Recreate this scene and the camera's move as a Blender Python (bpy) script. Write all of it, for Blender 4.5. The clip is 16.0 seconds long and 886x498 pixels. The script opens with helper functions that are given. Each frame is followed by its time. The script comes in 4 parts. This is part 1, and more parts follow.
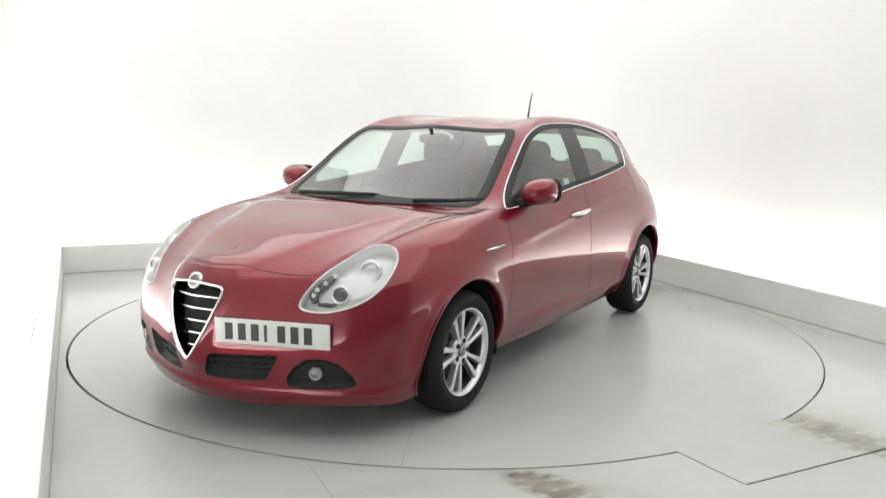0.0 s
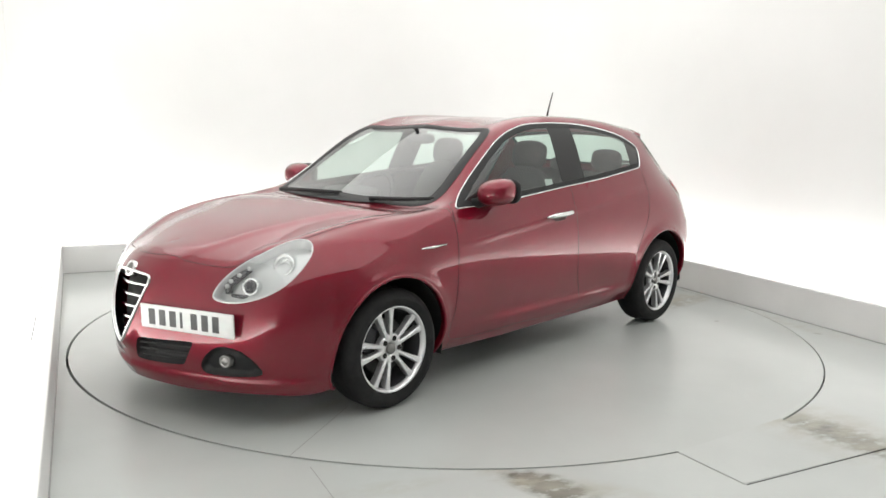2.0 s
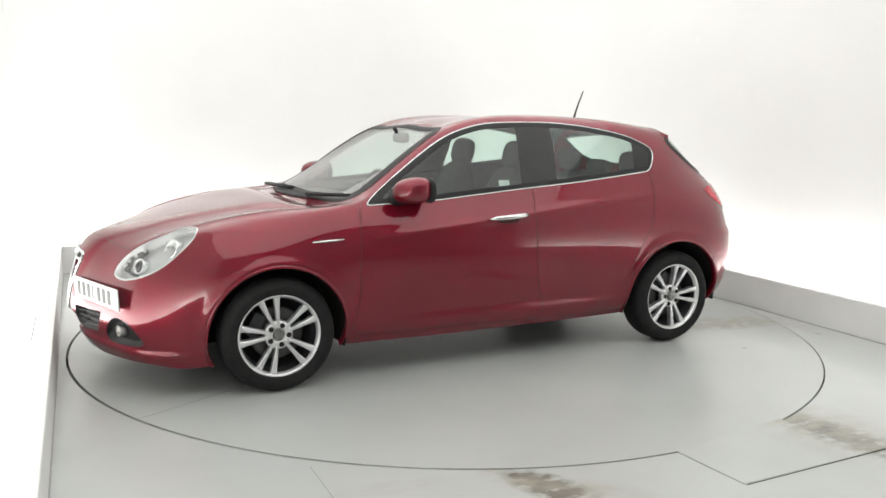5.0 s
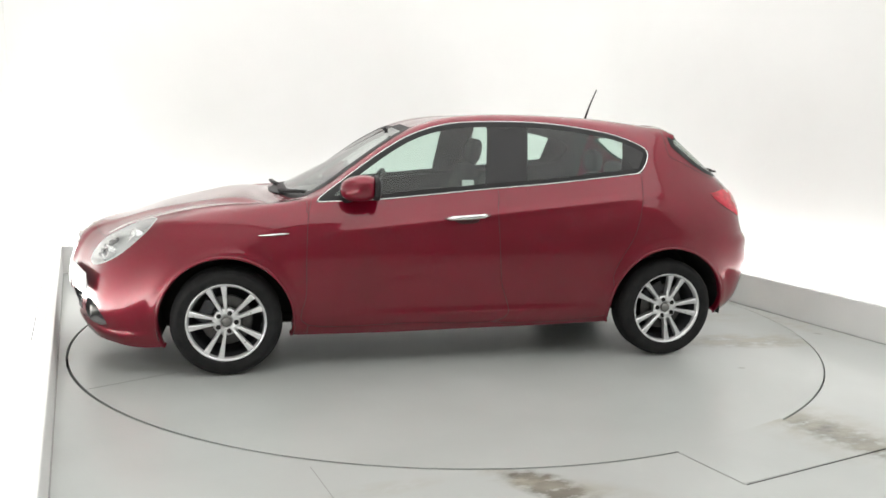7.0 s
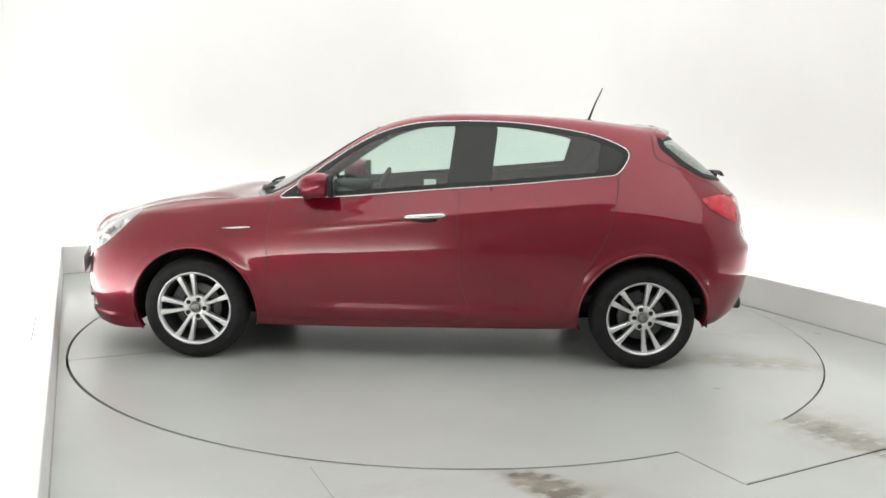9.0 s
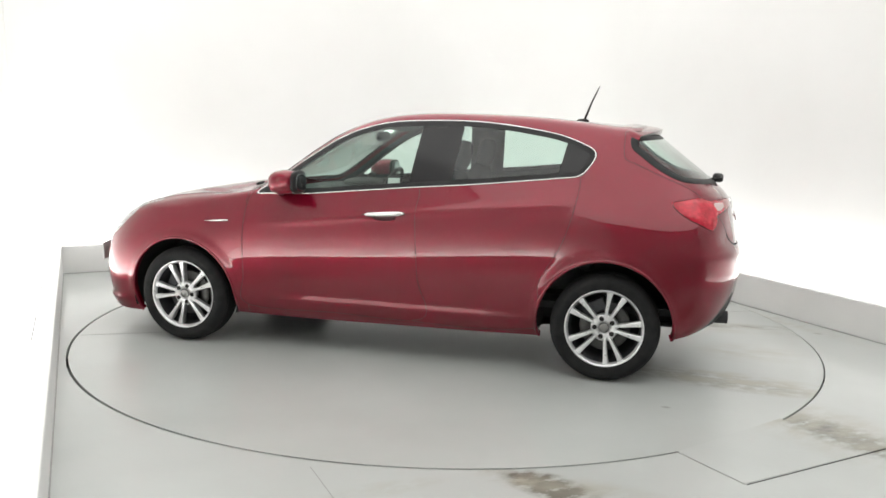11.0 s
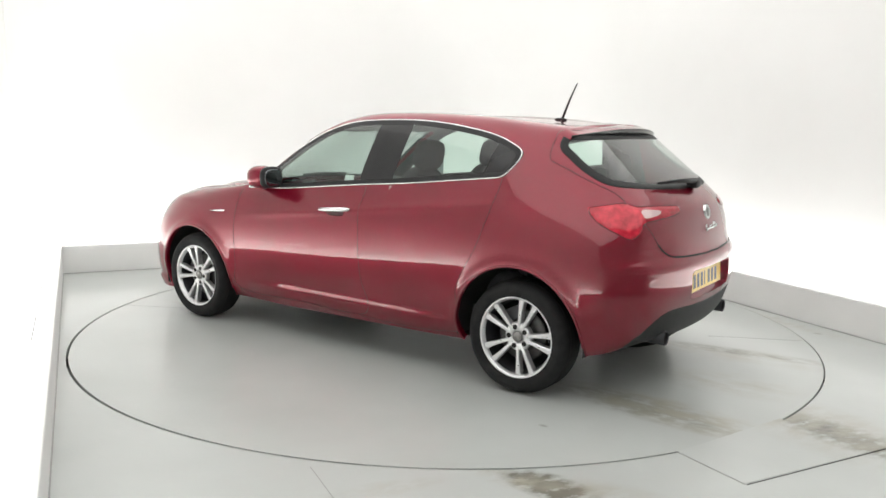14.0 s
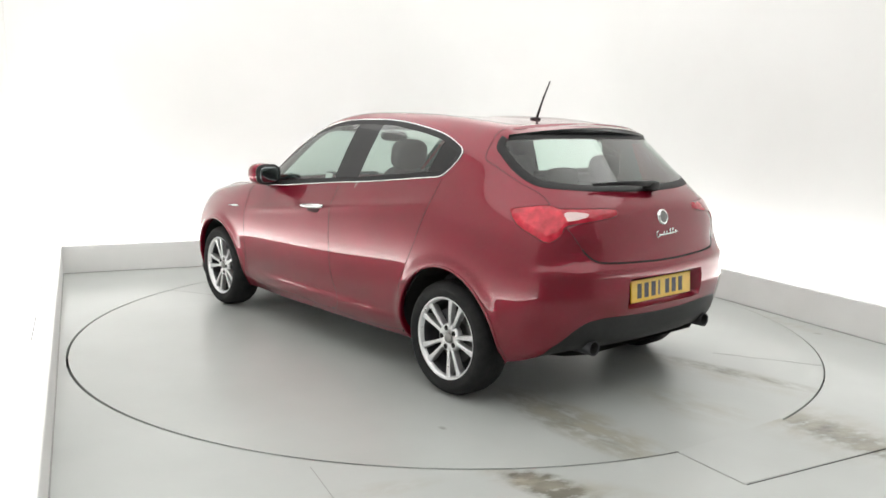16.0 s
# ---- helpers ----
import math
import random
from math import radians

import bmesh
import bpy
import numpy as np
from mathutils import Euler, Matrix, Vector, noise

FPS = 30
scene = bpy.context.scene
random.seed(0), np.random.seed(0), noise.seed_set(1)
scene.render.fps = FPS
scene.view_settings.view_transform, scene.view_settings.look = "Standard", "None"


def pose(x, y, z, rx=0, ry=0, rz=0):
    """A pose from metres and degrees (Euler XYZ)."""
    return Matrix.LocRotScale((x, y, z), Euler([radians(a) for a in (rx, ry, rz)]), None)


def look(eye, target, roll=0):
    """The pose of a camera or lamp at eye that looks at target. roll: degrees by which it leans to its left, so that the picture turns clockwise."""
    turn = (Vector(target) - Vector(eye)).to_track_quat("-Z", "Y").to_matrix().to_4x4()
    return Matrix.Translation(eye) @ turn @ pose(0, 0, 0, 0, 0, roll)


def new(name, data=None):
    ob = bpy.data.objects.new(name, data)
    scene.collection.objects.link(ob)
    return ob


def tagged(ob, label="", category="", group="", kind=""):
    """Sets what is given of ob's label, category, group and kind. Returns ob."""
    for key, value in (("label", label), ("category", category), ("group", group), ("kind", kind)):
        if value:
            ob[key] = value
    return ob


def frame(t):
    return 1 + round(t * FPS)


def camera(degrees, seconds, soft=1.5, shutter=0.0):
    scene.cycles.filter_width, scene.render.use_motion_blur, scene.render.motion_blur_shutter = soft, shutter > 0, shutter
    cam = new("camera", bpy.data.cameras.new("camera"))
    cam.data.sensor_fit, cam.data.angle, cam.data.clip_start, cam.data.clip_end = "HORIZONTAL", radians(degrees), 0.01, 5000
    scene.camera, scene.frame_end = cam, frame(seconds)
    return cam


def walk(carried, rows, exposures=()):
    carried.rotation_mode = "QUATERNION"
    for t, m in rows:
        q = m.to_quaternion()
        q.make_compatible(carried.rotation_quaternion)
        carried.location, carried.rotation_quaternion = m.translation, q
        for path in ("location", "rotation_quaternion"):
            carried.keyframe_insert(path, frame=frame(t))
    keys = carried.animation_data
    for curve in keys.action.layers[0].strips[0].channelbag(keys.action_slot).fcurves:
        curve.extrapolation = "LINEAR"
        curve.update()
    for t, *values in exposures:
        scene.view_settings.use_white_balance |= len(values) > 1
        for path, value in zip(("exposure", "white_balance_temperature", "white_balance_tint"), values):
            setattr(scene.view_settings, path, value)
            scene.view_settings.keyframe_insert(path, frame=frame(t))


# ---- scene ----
cam = camera(58.35, 16.0, soft=1.6)
EYE = look((0, -5.5, 1.3875), (-0.0304, -0.0763, 0.5374), 1.12)
walk(cam, [(0, EYE), (16, EYE)], exposures=[(0, 0.0), (16, 0.0)])

# turntable angle in degrees, seconds by seconds: it starts from rest, then turns evenly
def turn_at(t):
    if t < 1.6:
        return -121.75 - 2.6 * t - 1.79 * t * t + 0.13 * t ** 3
    return -130.30 - 6.842 * (t - 1.6)


# ---- light ----
world = bpy.data.worlds.new("world")
world.use_nodes = True
world.node_tree.nodes["Background"].inputs[0].default_value = (0.9, 0.95, 1.0, 1)
world.node_tree.nodes["Background"].inputs[1].default_value = 0.05
scene.world = world

ROOM = radians(25.16)
E1 = Vector((math.cos(ROOM), math.sin(ROOM), 0))
E2 = Vector((-math.sin(ROOM), math.cos(ROOM), 0))


def at(u, v, z=0.0):
    """A place in the studio: u across it, v along it, from the turntable's middle."""
    return E1 * u + E2 * v + Vector((0, 0, z))


data = bpy.data.lights.new("ceiling_softbox", "AREA")
data.shape, data.size, data.size_y, data.energy, data.color = "RECTANGLE", 5.6, 8.6, 178, (1.0, 1.0, 0.965)
ceiling_softbox = new("ceiling_softbox", data)
ceiling_softbox.matrix_world = Matrix.Translation(at(0, -1.2, 3.6)) @ Matrix.Rotation(ROOM, 4, "Z")


def trough_lamp(u, v, length, along, towards, watts):
    """A strip light lying behind a kerb, shining up the wall behind it."""
    data = bpy.data.lights.new("trough_strip_light", "AREA")
    data.shape, data.size, data.size_y, data.energy, data.color = "RECTANGLE", length, 0.16, watts, (1, 1, 0.97)
    ob = new("trough_strip_light", data)
    z = -(towards * 0.9 + Vector((0, 0, 1))).normalized()
    x = along.normalized()
    y = z.cross(x)
    ob.matrix_world = Matrix.Translation(at(u, v, 0.09)) @ Matrix((x, y, z)).transposed().to_4x4()


trough_lamp(0.0, 2.98, 5.2, E1, E2, 36)
trough_lamp(2.68, -1.2, 8.2, E2, E1, 54)
trough_lamp(-2.68, -1.2, 8.2, E2, -E1, 88)
# ---- materials ----
def material(name, colour=(0.5, 0.5, 0.5), rough=0.5, metal=0.0, coat=0.0, spec=0.5, emit=None, glow=0.0):
    m = bpy.data.materials.new(name)
    m.use_nodes = True
    b = m.node_tree.nodes["Principled BSDF"]
    b.inputs["Base Color"].default_value = (*colour, 1)
    b.inputs["Roughness"].default_value = rough
    b.inputs["Metallic"].default_value = metal
    b.inputs["Coat Weight"].default_value = coat
    b.inputs["Coat Roughness"].default_value = 0.03
    b.inputs["Coat IOR"].default_value = 1.58
    b.inputs["Specular IOR Level"].default_value = spec
    if emit:
        b.inputs["Emission Color"].default_value = (*emit, 1)
        b.inputs["Emission Strength"].default_value = glow
    return m


def speckle(m, scale, low, high, socket="Base Color", detail=4.0, bump=0.0, bump_scale=None, stretch=(1, 1, 1), space="Object"):
    """Vary a material's colour or roughness with noise, and give it fine relief."""
    nt = m.node_tree
    b = nt.nodes["Principled BSDF"]
    tc, mp, nz, ramp = (nt.nodes.new(k) for k in ("ShaderNodeTexCoord", "ShaderNodeMapping", "ShaderNodeTexNoise", "ShaderNodeValToRGB"))
    mp.inputs["Scale"].default_value = stretch
    nz.inputs["Scale"].default_value, nz.inputs["Detail"].default_value = scale, detail
    nt.links.new(tc.outputs[space], mp.inputs[0])
    nt.links.new(mp.outputs[0], nz.inputs["Vector"])
    nt.links.new(nz.outputs[0], ramp.inputs[0])
    lo = (*low, 1) if isinstance(low, tuple) else (low, low, low, 1)
    hi = (*high, 1) if isinstance(high, tuple) else (high, high, high, 1)
    ramp.color_ramp.elements[0].position, ramp.color_ramp.elements[0].color = 0.3, lo
    ramp.color_ramp.elements[1].position, ramp.color_ramp.elements[1].color = 0.7, hi
    nt.links.new(ramp.outputs[0], b.inputs[socket])
    if bump:
        n2, bp = nt.nodes.new("ShaderNodeTexNoise"), nt.nodes.new("ShaderNodeBump")
        n2.inputs["Scale"].default_value = bump_scale or scale * 6
        bp.inputs["Strength"].default_value, bp.inputs["Distance"].default_value = bump, 0.004
        nt.links.new(mp.outputs[0], n2.inputs["Vector"])
        nt.links.new(n2.outputs[0], bp.inputs["Height"])
        nt.links.new(bp.outputs[0], b.inputs["Normal"])
    return m


def glass(name, tint, gloss=0.02, ior=1.45):
    m = bpy.data.materials.new(name)
    m.use_nodes = True
    nt = m.node_tree
    nt.nodes.remove(nt.nodes["Principled BSDF"])
    out = nt.nodes["Material Output"]
    tr, gl, mix, lw, power, scale = (nt.nodes.new(k) for k in ("ShaderNodeBsdfTransparent", "ShaderNodeBsdfGlossy", "ShaderNodeMixShader", "ShaderNodeLayerWeight", "ShaderNodeMath", "ShaderNodeMath"))
    tr.inputs[0].default_value = (*tint, 1)
    gl.inputs["Roughness"].default_value = gloss
    lw.inputs[0].default_value = 0.5
    power.operation, scale.operation = "POWER", "MULTIPLY_ADD"
    power.inputs[1].default_value = 2.9
    least = ((ior - 1) / (ior + 1)) ** 2 * 1.9
    scale.inputs[1].default_value, scale.inputs[2].default_value = 1 - least, least
    nt.links.new(lw.outputs["Facing"], power.inputs[0])
    nt.links.new(power.outputs[0], scale.inputs[0])
    nt.links.new(scale.outputs[0], mix.inputs[0])
    nt.links.new(tr.outputs[0], mix.inputs[1])
    nt.links.new(gl.outputs[0], mix.inputs[2])
    nt.links.new(mix.outputs[0], out.inputs[0])
    return m


PAINT = speckle(material("red_car_paint", (0.13, 0.002, 0.010), 0.34, 0.5, 1.0, 0.05), 2.5, (0.165, 0.0013, 0.0130), (0.195, 0.0017, 0.0165))
WALL = speckle(material("white_wall_paint", (0.82, 0.82, 0.81), 0.6), 0.9, (0.80, 0.80, 0.79), (0.84, 0.84, 0.835), bump=0.05, bump_scale=60)
CEIL = speckle(material("ceiling_paint", (0.8, 0.8, 0.8), 0.8), 0.9, (0.78, 0.78, 0.78), (0.82, 0.82, 0.82))
KERB = speckle(material("pale_kerb_paint", (0.75, 0.75, 0.75), 0.5), 2.0, (0.73, 0.73, 0.72), (0.80, 0.80, 0.79), bump=0.1, bump_scale=40)
# grey of the added wall behind the camera, chosen to dim the car's reflections
GREYWALL = speckle(material("unseen_wall_grey", (0.3, 0.3, 0.3), 0.7), 0.9, (0.26, 0.26, 0.26), (0.32, 0.32, 0.315), bump=0.05, bump_scale=60)
FLOOR = speckle(material("grey_floor_paint", (0.5, 0.5, 0.5), 0.28), 1.2, (0.427, 0.447, 0.434), (0.487, 0.507, 0.494), bump=0.06, bump_scale=30)
TABLE = speckle(material("grey_turntable_paint", (0.5, 0.5, 0.5), 0.28), 1.1, (0.407, 0.427, 0.413), (0.472, 0.492, 0.478), bump=0.06, bump_scale=30)
BLACK = speckle(material("black_plastic", (0.012, 0.012, 0.013), 0.5, spec=0.3), 40, (0.010, 0.010, 0.011), (0.016, 0.016, 0.017), bump=0.1, bump_scale=400)
GREYPLASTIC = speckle(material("grey_bumper_plastic", (0.02, 0.02, 0.02), 0.55, spec=0.3), 30, (0.016, 0.016, 0.017), (0.024, 0.024, 0.024), bump=0.15, bump_scale=400)
GAP = material("dark_gap", (0.006, 0.005, 0.005), 0.8)
SEAM = material("panel_gap", (0.05, 0.002, 0.007), 0.6)
JOINT = material("grey_joint", (0.33, 0.33, 0.32), 0.8)
RUBBER = speckle(material("tyre_rubber", (0.012, 0.012, 0.013), 0.75, spec=0.25), 25, (0.009, 0.009, 0.010), (0.016, 0.016, 0.016), bump=0.15, bump_scale=120)
ALLOY = speckle(material("silver_alloy", (0.71, 0.71, 0.72), 0.28, 0.75), 60, 0.27, 0.34, "Roughness")
# shade behind the spokes put into near-black metal, used on exhaust tips too
SHADEDALLOY = material("shaded_barrel_metal", (0.045, 0.045, 0.05), 0.5, 0.5)
DISC = speckle(material("brake_disc_iron", (0.10, 0.098, 0.096), 0.45, 0.8), 60, 0.4, 0.6, "Roughness")
STEEL = speckle(material("brake_steel", (0.24, 0.235, 0.23), 0.35, 1.0), 80, 0.3, 0.45, "Roughness")
CHROME = speckle(material("chrome", (0.70, 0.70, 0.70), 0.08, 1.0), 30, 0.06, 0.12, "Roughness")
TRIM = speckle(material("dark_cabin_trim", (0.03, 0.03, 0.032), 0.8), 60, (0.028, 0.028, 0.03), (0.04, 0.04, 0.042), bump=0.2, bump_scale=300)
FABRIC = speckle(material("grey_seat_fabric", (0.05, 0.05, 0.055), 0.9), 90, (0.045, 0.045, 0.05), (0.07, 0.07, 0.075), bump=0.3, bump_scale=500)
GLASS = glass("window_glass", (0.76, 0.87, 0.82))
LENS = glass("lamp_lens", (0.93, 0.94, 0.94), 0.02, 1.5)
# mirror metal tinted dark, so a dim reflection is put into its colour
MIRROR = material("shaded_mirror_glass", (0.25, 0.27, 0.28), 0.05, 1.0)
REFLECTOR = material("lamp_reflector", (0.80, 0.81, 0.81), 0.22, 0.9)
LAMPGREY = material("lamp_housing", (0.56, 0.57, 0.57), 0.3, 0.5)
DARKGLASS = material("dark_lamp_glass", (0.06, 0.06, 0.065), 0.08, 0.2)
REDLENS = speckle(material("red_lamp_plastic", (0.5, 0.008, 0.025), 0.15, 0.0, 0.5, 0.3), 28, (0.34, 0.004, 0.018), (0.66, 0.02, 0.05))
DEEPRED = speckle(material("deep_red_lamp_plastic", (0.28, 0.004, 0.016), 0.12, 0.0, 0.5, 0.3), 28, (0.30, 0.004, 0.018), (0.48, 0.010, 0.034))
PIANO = speckle(material("gloss_black_trim", (0.012, 0.012, 0.013), 0.14, 0.0, 0.0, 0.4), 30, 0.11, 0.18, "Roughness")
CLEARLENS = material("pale_lamp_plastic", (0.58, 0.42, 0.42), 0.15, 0.2, 0.6)
PLATEWHITE = speckle(material("white_plate", (0.74, 0.75, 0.74), 0.3), 20, (0.56, 0.57, 0.56), (0.63, 0.64, 0.63))
PLATEYELLOW = speckle(material("yellow_plate", (0.80, 0.50, 0.02), 0.3), 20, (0.74, 0.46, 0.02), (0.82, 0.53, 0.03))
INK = material("plate_ink", (0.02, 0.02, 0.02), 0.4)
STICKER = material("pale_paper", (0.7, 0.7, 0.7), 0.7)
# ---- building helpers ----
def mesh_object(name, bm, mat, parent=None, smooth=False):
    me = bpy.data.meshes.new(name)
    bmesh.ops.recalc_face_normals(bm, faces=bm.faces)
    bm.to_mesh(me)
    bm.free()
    if smooth:
        me.shade_smooth()
    if mat:
        me.materials.append(mat)
    ob = new(name, me)
    if parent:
        ob.parent = parent
    return ob


def part(name, bm, mat, parent, label="", smooth=False):
    ob = mesh_object(name, bm, mat, parent, smooth)
    if label:
        ob["label"] = label
    return ob


def box(bm, x0, y0, z0, x1, y1, z1, m=None, bevel=0.0):
    vs = [bm.verts.new((x, y, z)) for x in (x0, x1) for y in (y0, y1) for z in (z0, z1)]
    fs = [bm.faces.new([vs[i] for i in q]) for q in ((0, 1, 3, 2), (4, 6, 7, 5), (0, 4, 5, 1), (2, 3, 7, 6), (0, 2, 6, 4), (1, 5, 7, 3))]
    if bevel:
        r = bmesh.ops.bevel(bm, geom=list({e for f in fs for e in f.edges}), offset=bevel, segments=2, affect="EDGES", profile=0.5)
        vs = list({v for f in r["faces"] for v in f.verts} | {v for v in vs if v.is_valid})
    if m is not None:
        bmesh.ops.transform(bm, matrix=m, verts=vs)
    return vs


ROOM_M = Matrix.Rotation(ROOM, 4, "Z")


def room_box(name, u0, v0, z0, u1, v1, z1, mat, label, bevel=0.0):
    bm = bmesh.new()
    box(bm, u0, v0, z0, u1, v1, z1, bevel=bevel)
    ob = mesh_object(name, bm, mat)
    ob.matrix_world = ROOM_M
    return tagged(ob, label, kind="structure")


def stain(mat, x, y, turn, length, width, colour, strength, grain=7.0):
    """A smear of dirt on a painted floor: an oval of streaky grime, in the surface's own space."""
    nt = mat.node_tree
    b = nt.nodes["Principled BSDF"]
    tc, mp, gr, nz, mul, mix = (nt.nodes.new(k) for k in ("ShaderNodeTexCoord", "ShaderNodeMapping", "ShaderNodeTexGradient", "ShaderNodeTexNoise", "ShaderNodeMath", "ShaderNodeMix"))
    mp.vector_type = "TEXTURE"
    mp.inputs["Location"].default_value = (x, y, 0)
    mp.inputs["Rotation"].default_value = (0, 0, radians(turn))
    mp.inputs["Scale"].default_value = (length / 2, width / 2, 1)
    gr.gradient_type = "SPHERICAL"
    nz.inputs["Scale"].default_value, nz.inputs["Detail"].default_value = grain * 2.4, 8.0
    nz.inputs["Roughness"].default_value = 0.62
    ramp = nt.nodes.new("ShaderNodeValToRGB")
    ramp.color_ramp.elements[0].position, ramp.color_ramp.elements[1].position = 0.38, 0.68
    mul.operation = "MULTIPLY"
    pw = nt.nodes.new("ShaderNodeMath")
    pw.operation = "MULTIPLY"
    pw.inputs[1].default_value = strength
    pw.use_clamp = True
    old = b.inputs["Base Color"].links[0].from_socket
    mix.data_type = "RGBA"
    mix.inputs[7].default_value = (*colour, 1)
    stretch = nt.nodes.new("ShaderNodeMapping")
    stretch.inputs["Rotation"].default_value = (0, 0, -radians(turn))
    stretch.inputs["Scale"].default_value = (1.0, 2.0, 1.0)
    nt.links.new(tc.outputs["Object"], mp.inputs[0])
    nt.links.new(mp.outputs[0], gr.inputs[0])
    nt.links.new(tc.outputs["Object"], stretch.inputs[0])
    nt.links.new(stretch.outputs[0], nz.inputs["Vector"])
    nt.links.new(nz.outputs[0], ramp.inputs[0])
    nt.links.new(gr.outputs[1], mul.inputs[0])
    nt.links.new(ramp.outputs[0], mul.inputs[1])
    nt.links.new(mul.outputs[0], pw.inputs[0])
    nt.links.new(pw.outputs[0], mix.inputs[0])
    nt.links.new(old, mix.inputs[6])
    nt.links.new(mix.outputs[2], b.inputs["Base Color"])


def in_room(x, y):
    """A place on the floor in the studio's own axes."""
    return x * E1.x + y * E1.y, x * E2.x + y * E2.y


DIRT, OCHRE = (0.15, 0.145, 0.122), (0.34, 0.325, 0.265)
for fx, fy, ft, fl, fw, fc, fs, fg in ((1.86, -2.0, -56, 0.95, 0.34, DIRT, 3.2, 4.0), (1.80, -1.93, -56, 0.6, 0.2, DIRT, 3.5, 5.0), (1.80, -1.9, -56, 1.5, 0.7, OCHRE, 1.4, 2.0),
                                       (0.42, -2.58, -38, 0.50, 0.24, DIRT, 4.5, 4.0), (0.30, -2.52, -30, 0.5, 0.2, OCHRE, 1.6, 2.5), (0.6, -2.62, -20, 0.7, 0.25, OCHRE, 1.0, 2.0),
                                       (-0.2, -2.62, 20, 0.6, 0.14, OCHRE, 0.7, 3.0), (2.3, 0.6, -65, 2.6, 0.22, OCHRE, 1.0, 3.0), (2.15, 1.1, -65, 0.9, 0.06, DIRT, 1.2, 4.0), (2.575, -0.099, -30, 0.12, 0.035, DIRT, 6.0, 1.0), (-2.9, 0.2, -65, 2.2, 0.2, OCHRE, 0.5, 3.0)):
    fu, fv = in_room(fx, fy)
    stain(FLOOR, fu, fv, ft - math.degrees(ROOM), fl, fw, fc, fs, fg)
for sx, sy, st, sl, sw, sc, ss, sg in ((-1.80, 0.79, 172, 1.25, 0.34, DIRT, 1.8, 4.0), (-1.9, 0.76, 172, 1.3, 0.4, OCHRE, 2.4, 2.0), (-1.85, -0.56, 8, 1.3, 0.20, DIRT, 2.0, 3.0), (-1.85, -0.5, 8, 1.5, 0.4, OCHRE, 1.0, 2.0),
                                       (-2.0, 0.12, 5, 0.9, 0.5, OCHRE, 0.9, 2.0), (-1.5, 1.32, 0, 0.06, 0.04, DIRT, 1.8, 1.0), (1.6, 0.75, 10, 1.2, 0.2, OCHRE, 0.6, 2.0), (1.4, -0.8, 0, 1.6, 0.3, OCHRE, 0.6, 2.0)):
    stain(TABLE, sx, sy, st, sl, sw, sc, ss, sg)

# ---- the studio ----
LEFT, RIGHT, BACK, FRONT, TOP = -2.85, 2.85, 3.15, -5.72, 3.75


def swept_wall():
    """Back and right wall in one sweep, round a curved corner."""
    r, n = 1.3, 30
    line_in = [(LEFT, BACK), (RIGHT - r - 0.03, BACK)]
    line_in += [(RIGHT - r + r * math.sin(math.pi / 2 * i / n), BACK - r + r * math.cos(math.pi / 2 * i / n)) for i in range(n + 1)]
    line_in += [(RIGHT, BACK - r - 0.03), (RIGHT, FRONT)]
    line_out = [(LEFT, BACK + 0.15), (RIGHT + 0.15, BACK + 0.15), (RIGHT + 0.15, FRONT)]
    bm = bmesh.new()
    low = [bm.verts.new((u, v, -0.1)) for u, v in line_in]
    top = [bm.verts.new((u, v, TOP)) for u, v in line_in]
    for k in range(len(line_in) - 1):
        bm.faces.new((low[k], low[k + 1], top[k + 1], top[k])).smooth = True
    lo = [bm.verts.new((u, v, -0.1)) for u, v in line_out]
    to = [bm.verts.new((u, v, TOP)) for u, v in line_out]
    for k in range(2):
        bm.faces.new((lo[k], to[k], to[k + 1], lo[k + 1]))
    cap = [bm.verts.new((u, v, TOP + 0.0005)) for u, v in line_in] + [bm.verts.new((u, v, TOP + 0.0005)) for u, v in reversed(line_out)]
    bm.faces.new(cap)
    ob = mesh_object("wall_back", bm, WALL)
    ob.matrix_world = ROOM_M
    tagged(ob, "white studio wall curving round the far corner, lit from below", kind="structure")


swept_wall()
room_box("wall_left", LEFT - 0.15, FRONT, -0.1, LEFT, BACK - 0.002, TOP, WALL, "plain white studio wall lit from below")
# added out of view: closes the room and keeps reflections on the doors dark
room_box("unseen_wall_front", LEFT - 0.15, FRONT - 0.15, -0.1, RIGHT + 0.15, FRONT - 0.002, TOP, GREYWALL, "unseen grey wall added behind the camera to darken reflections")
room_box("ceiling", LEFT - 0.15, FRONT - 0.15, TOP + 0.002, RIGHT + 0.15, BACK + 0.15, TOP + 0.15, CEIL, "plain white studio ceiling")
room_box("kerb_back", -2.552, 2.79, 0, 2.552, 2.85, 0.25, KERB, "low pale grey painted kerb hiding strip lights", 0.006)
room_box("kerb_right", 2.49, FRONT, 0, 2.55, 2.788, 0.25, KERB, "low pale grey painted kerb hiding strip lights", 0.006)
room_box("kerb_left", -2.55, FRONT, 0, -2.49, 2.788, 0.25, KERB, "low pale grey painted kerb hiding strip lights", 0.006)
for n, u0, v0, u1, v1 in (("trough_back", LEFT, 2.852, RIGHT, BACK), ("trough_right", 2.552, FRONT, RIGHT, 2.85), ("trough_left", LEFT, FRONT, -2.552, 2.85)):
    room_box(n, u0, v0, 0.004, u1, v1, 0.03, WALL, "white floor of the light trough behind the kerb")

for v0, v1 in ((1.25, 2.75), (0.35, 1.0)):
    room_box("trough_slot", -2.642, v0, 0.031, -2.637, v1, 0.033, GAP, "thin dark slot in the floor of the light trough")


R_TABLE, RING = 2.434, 2.444


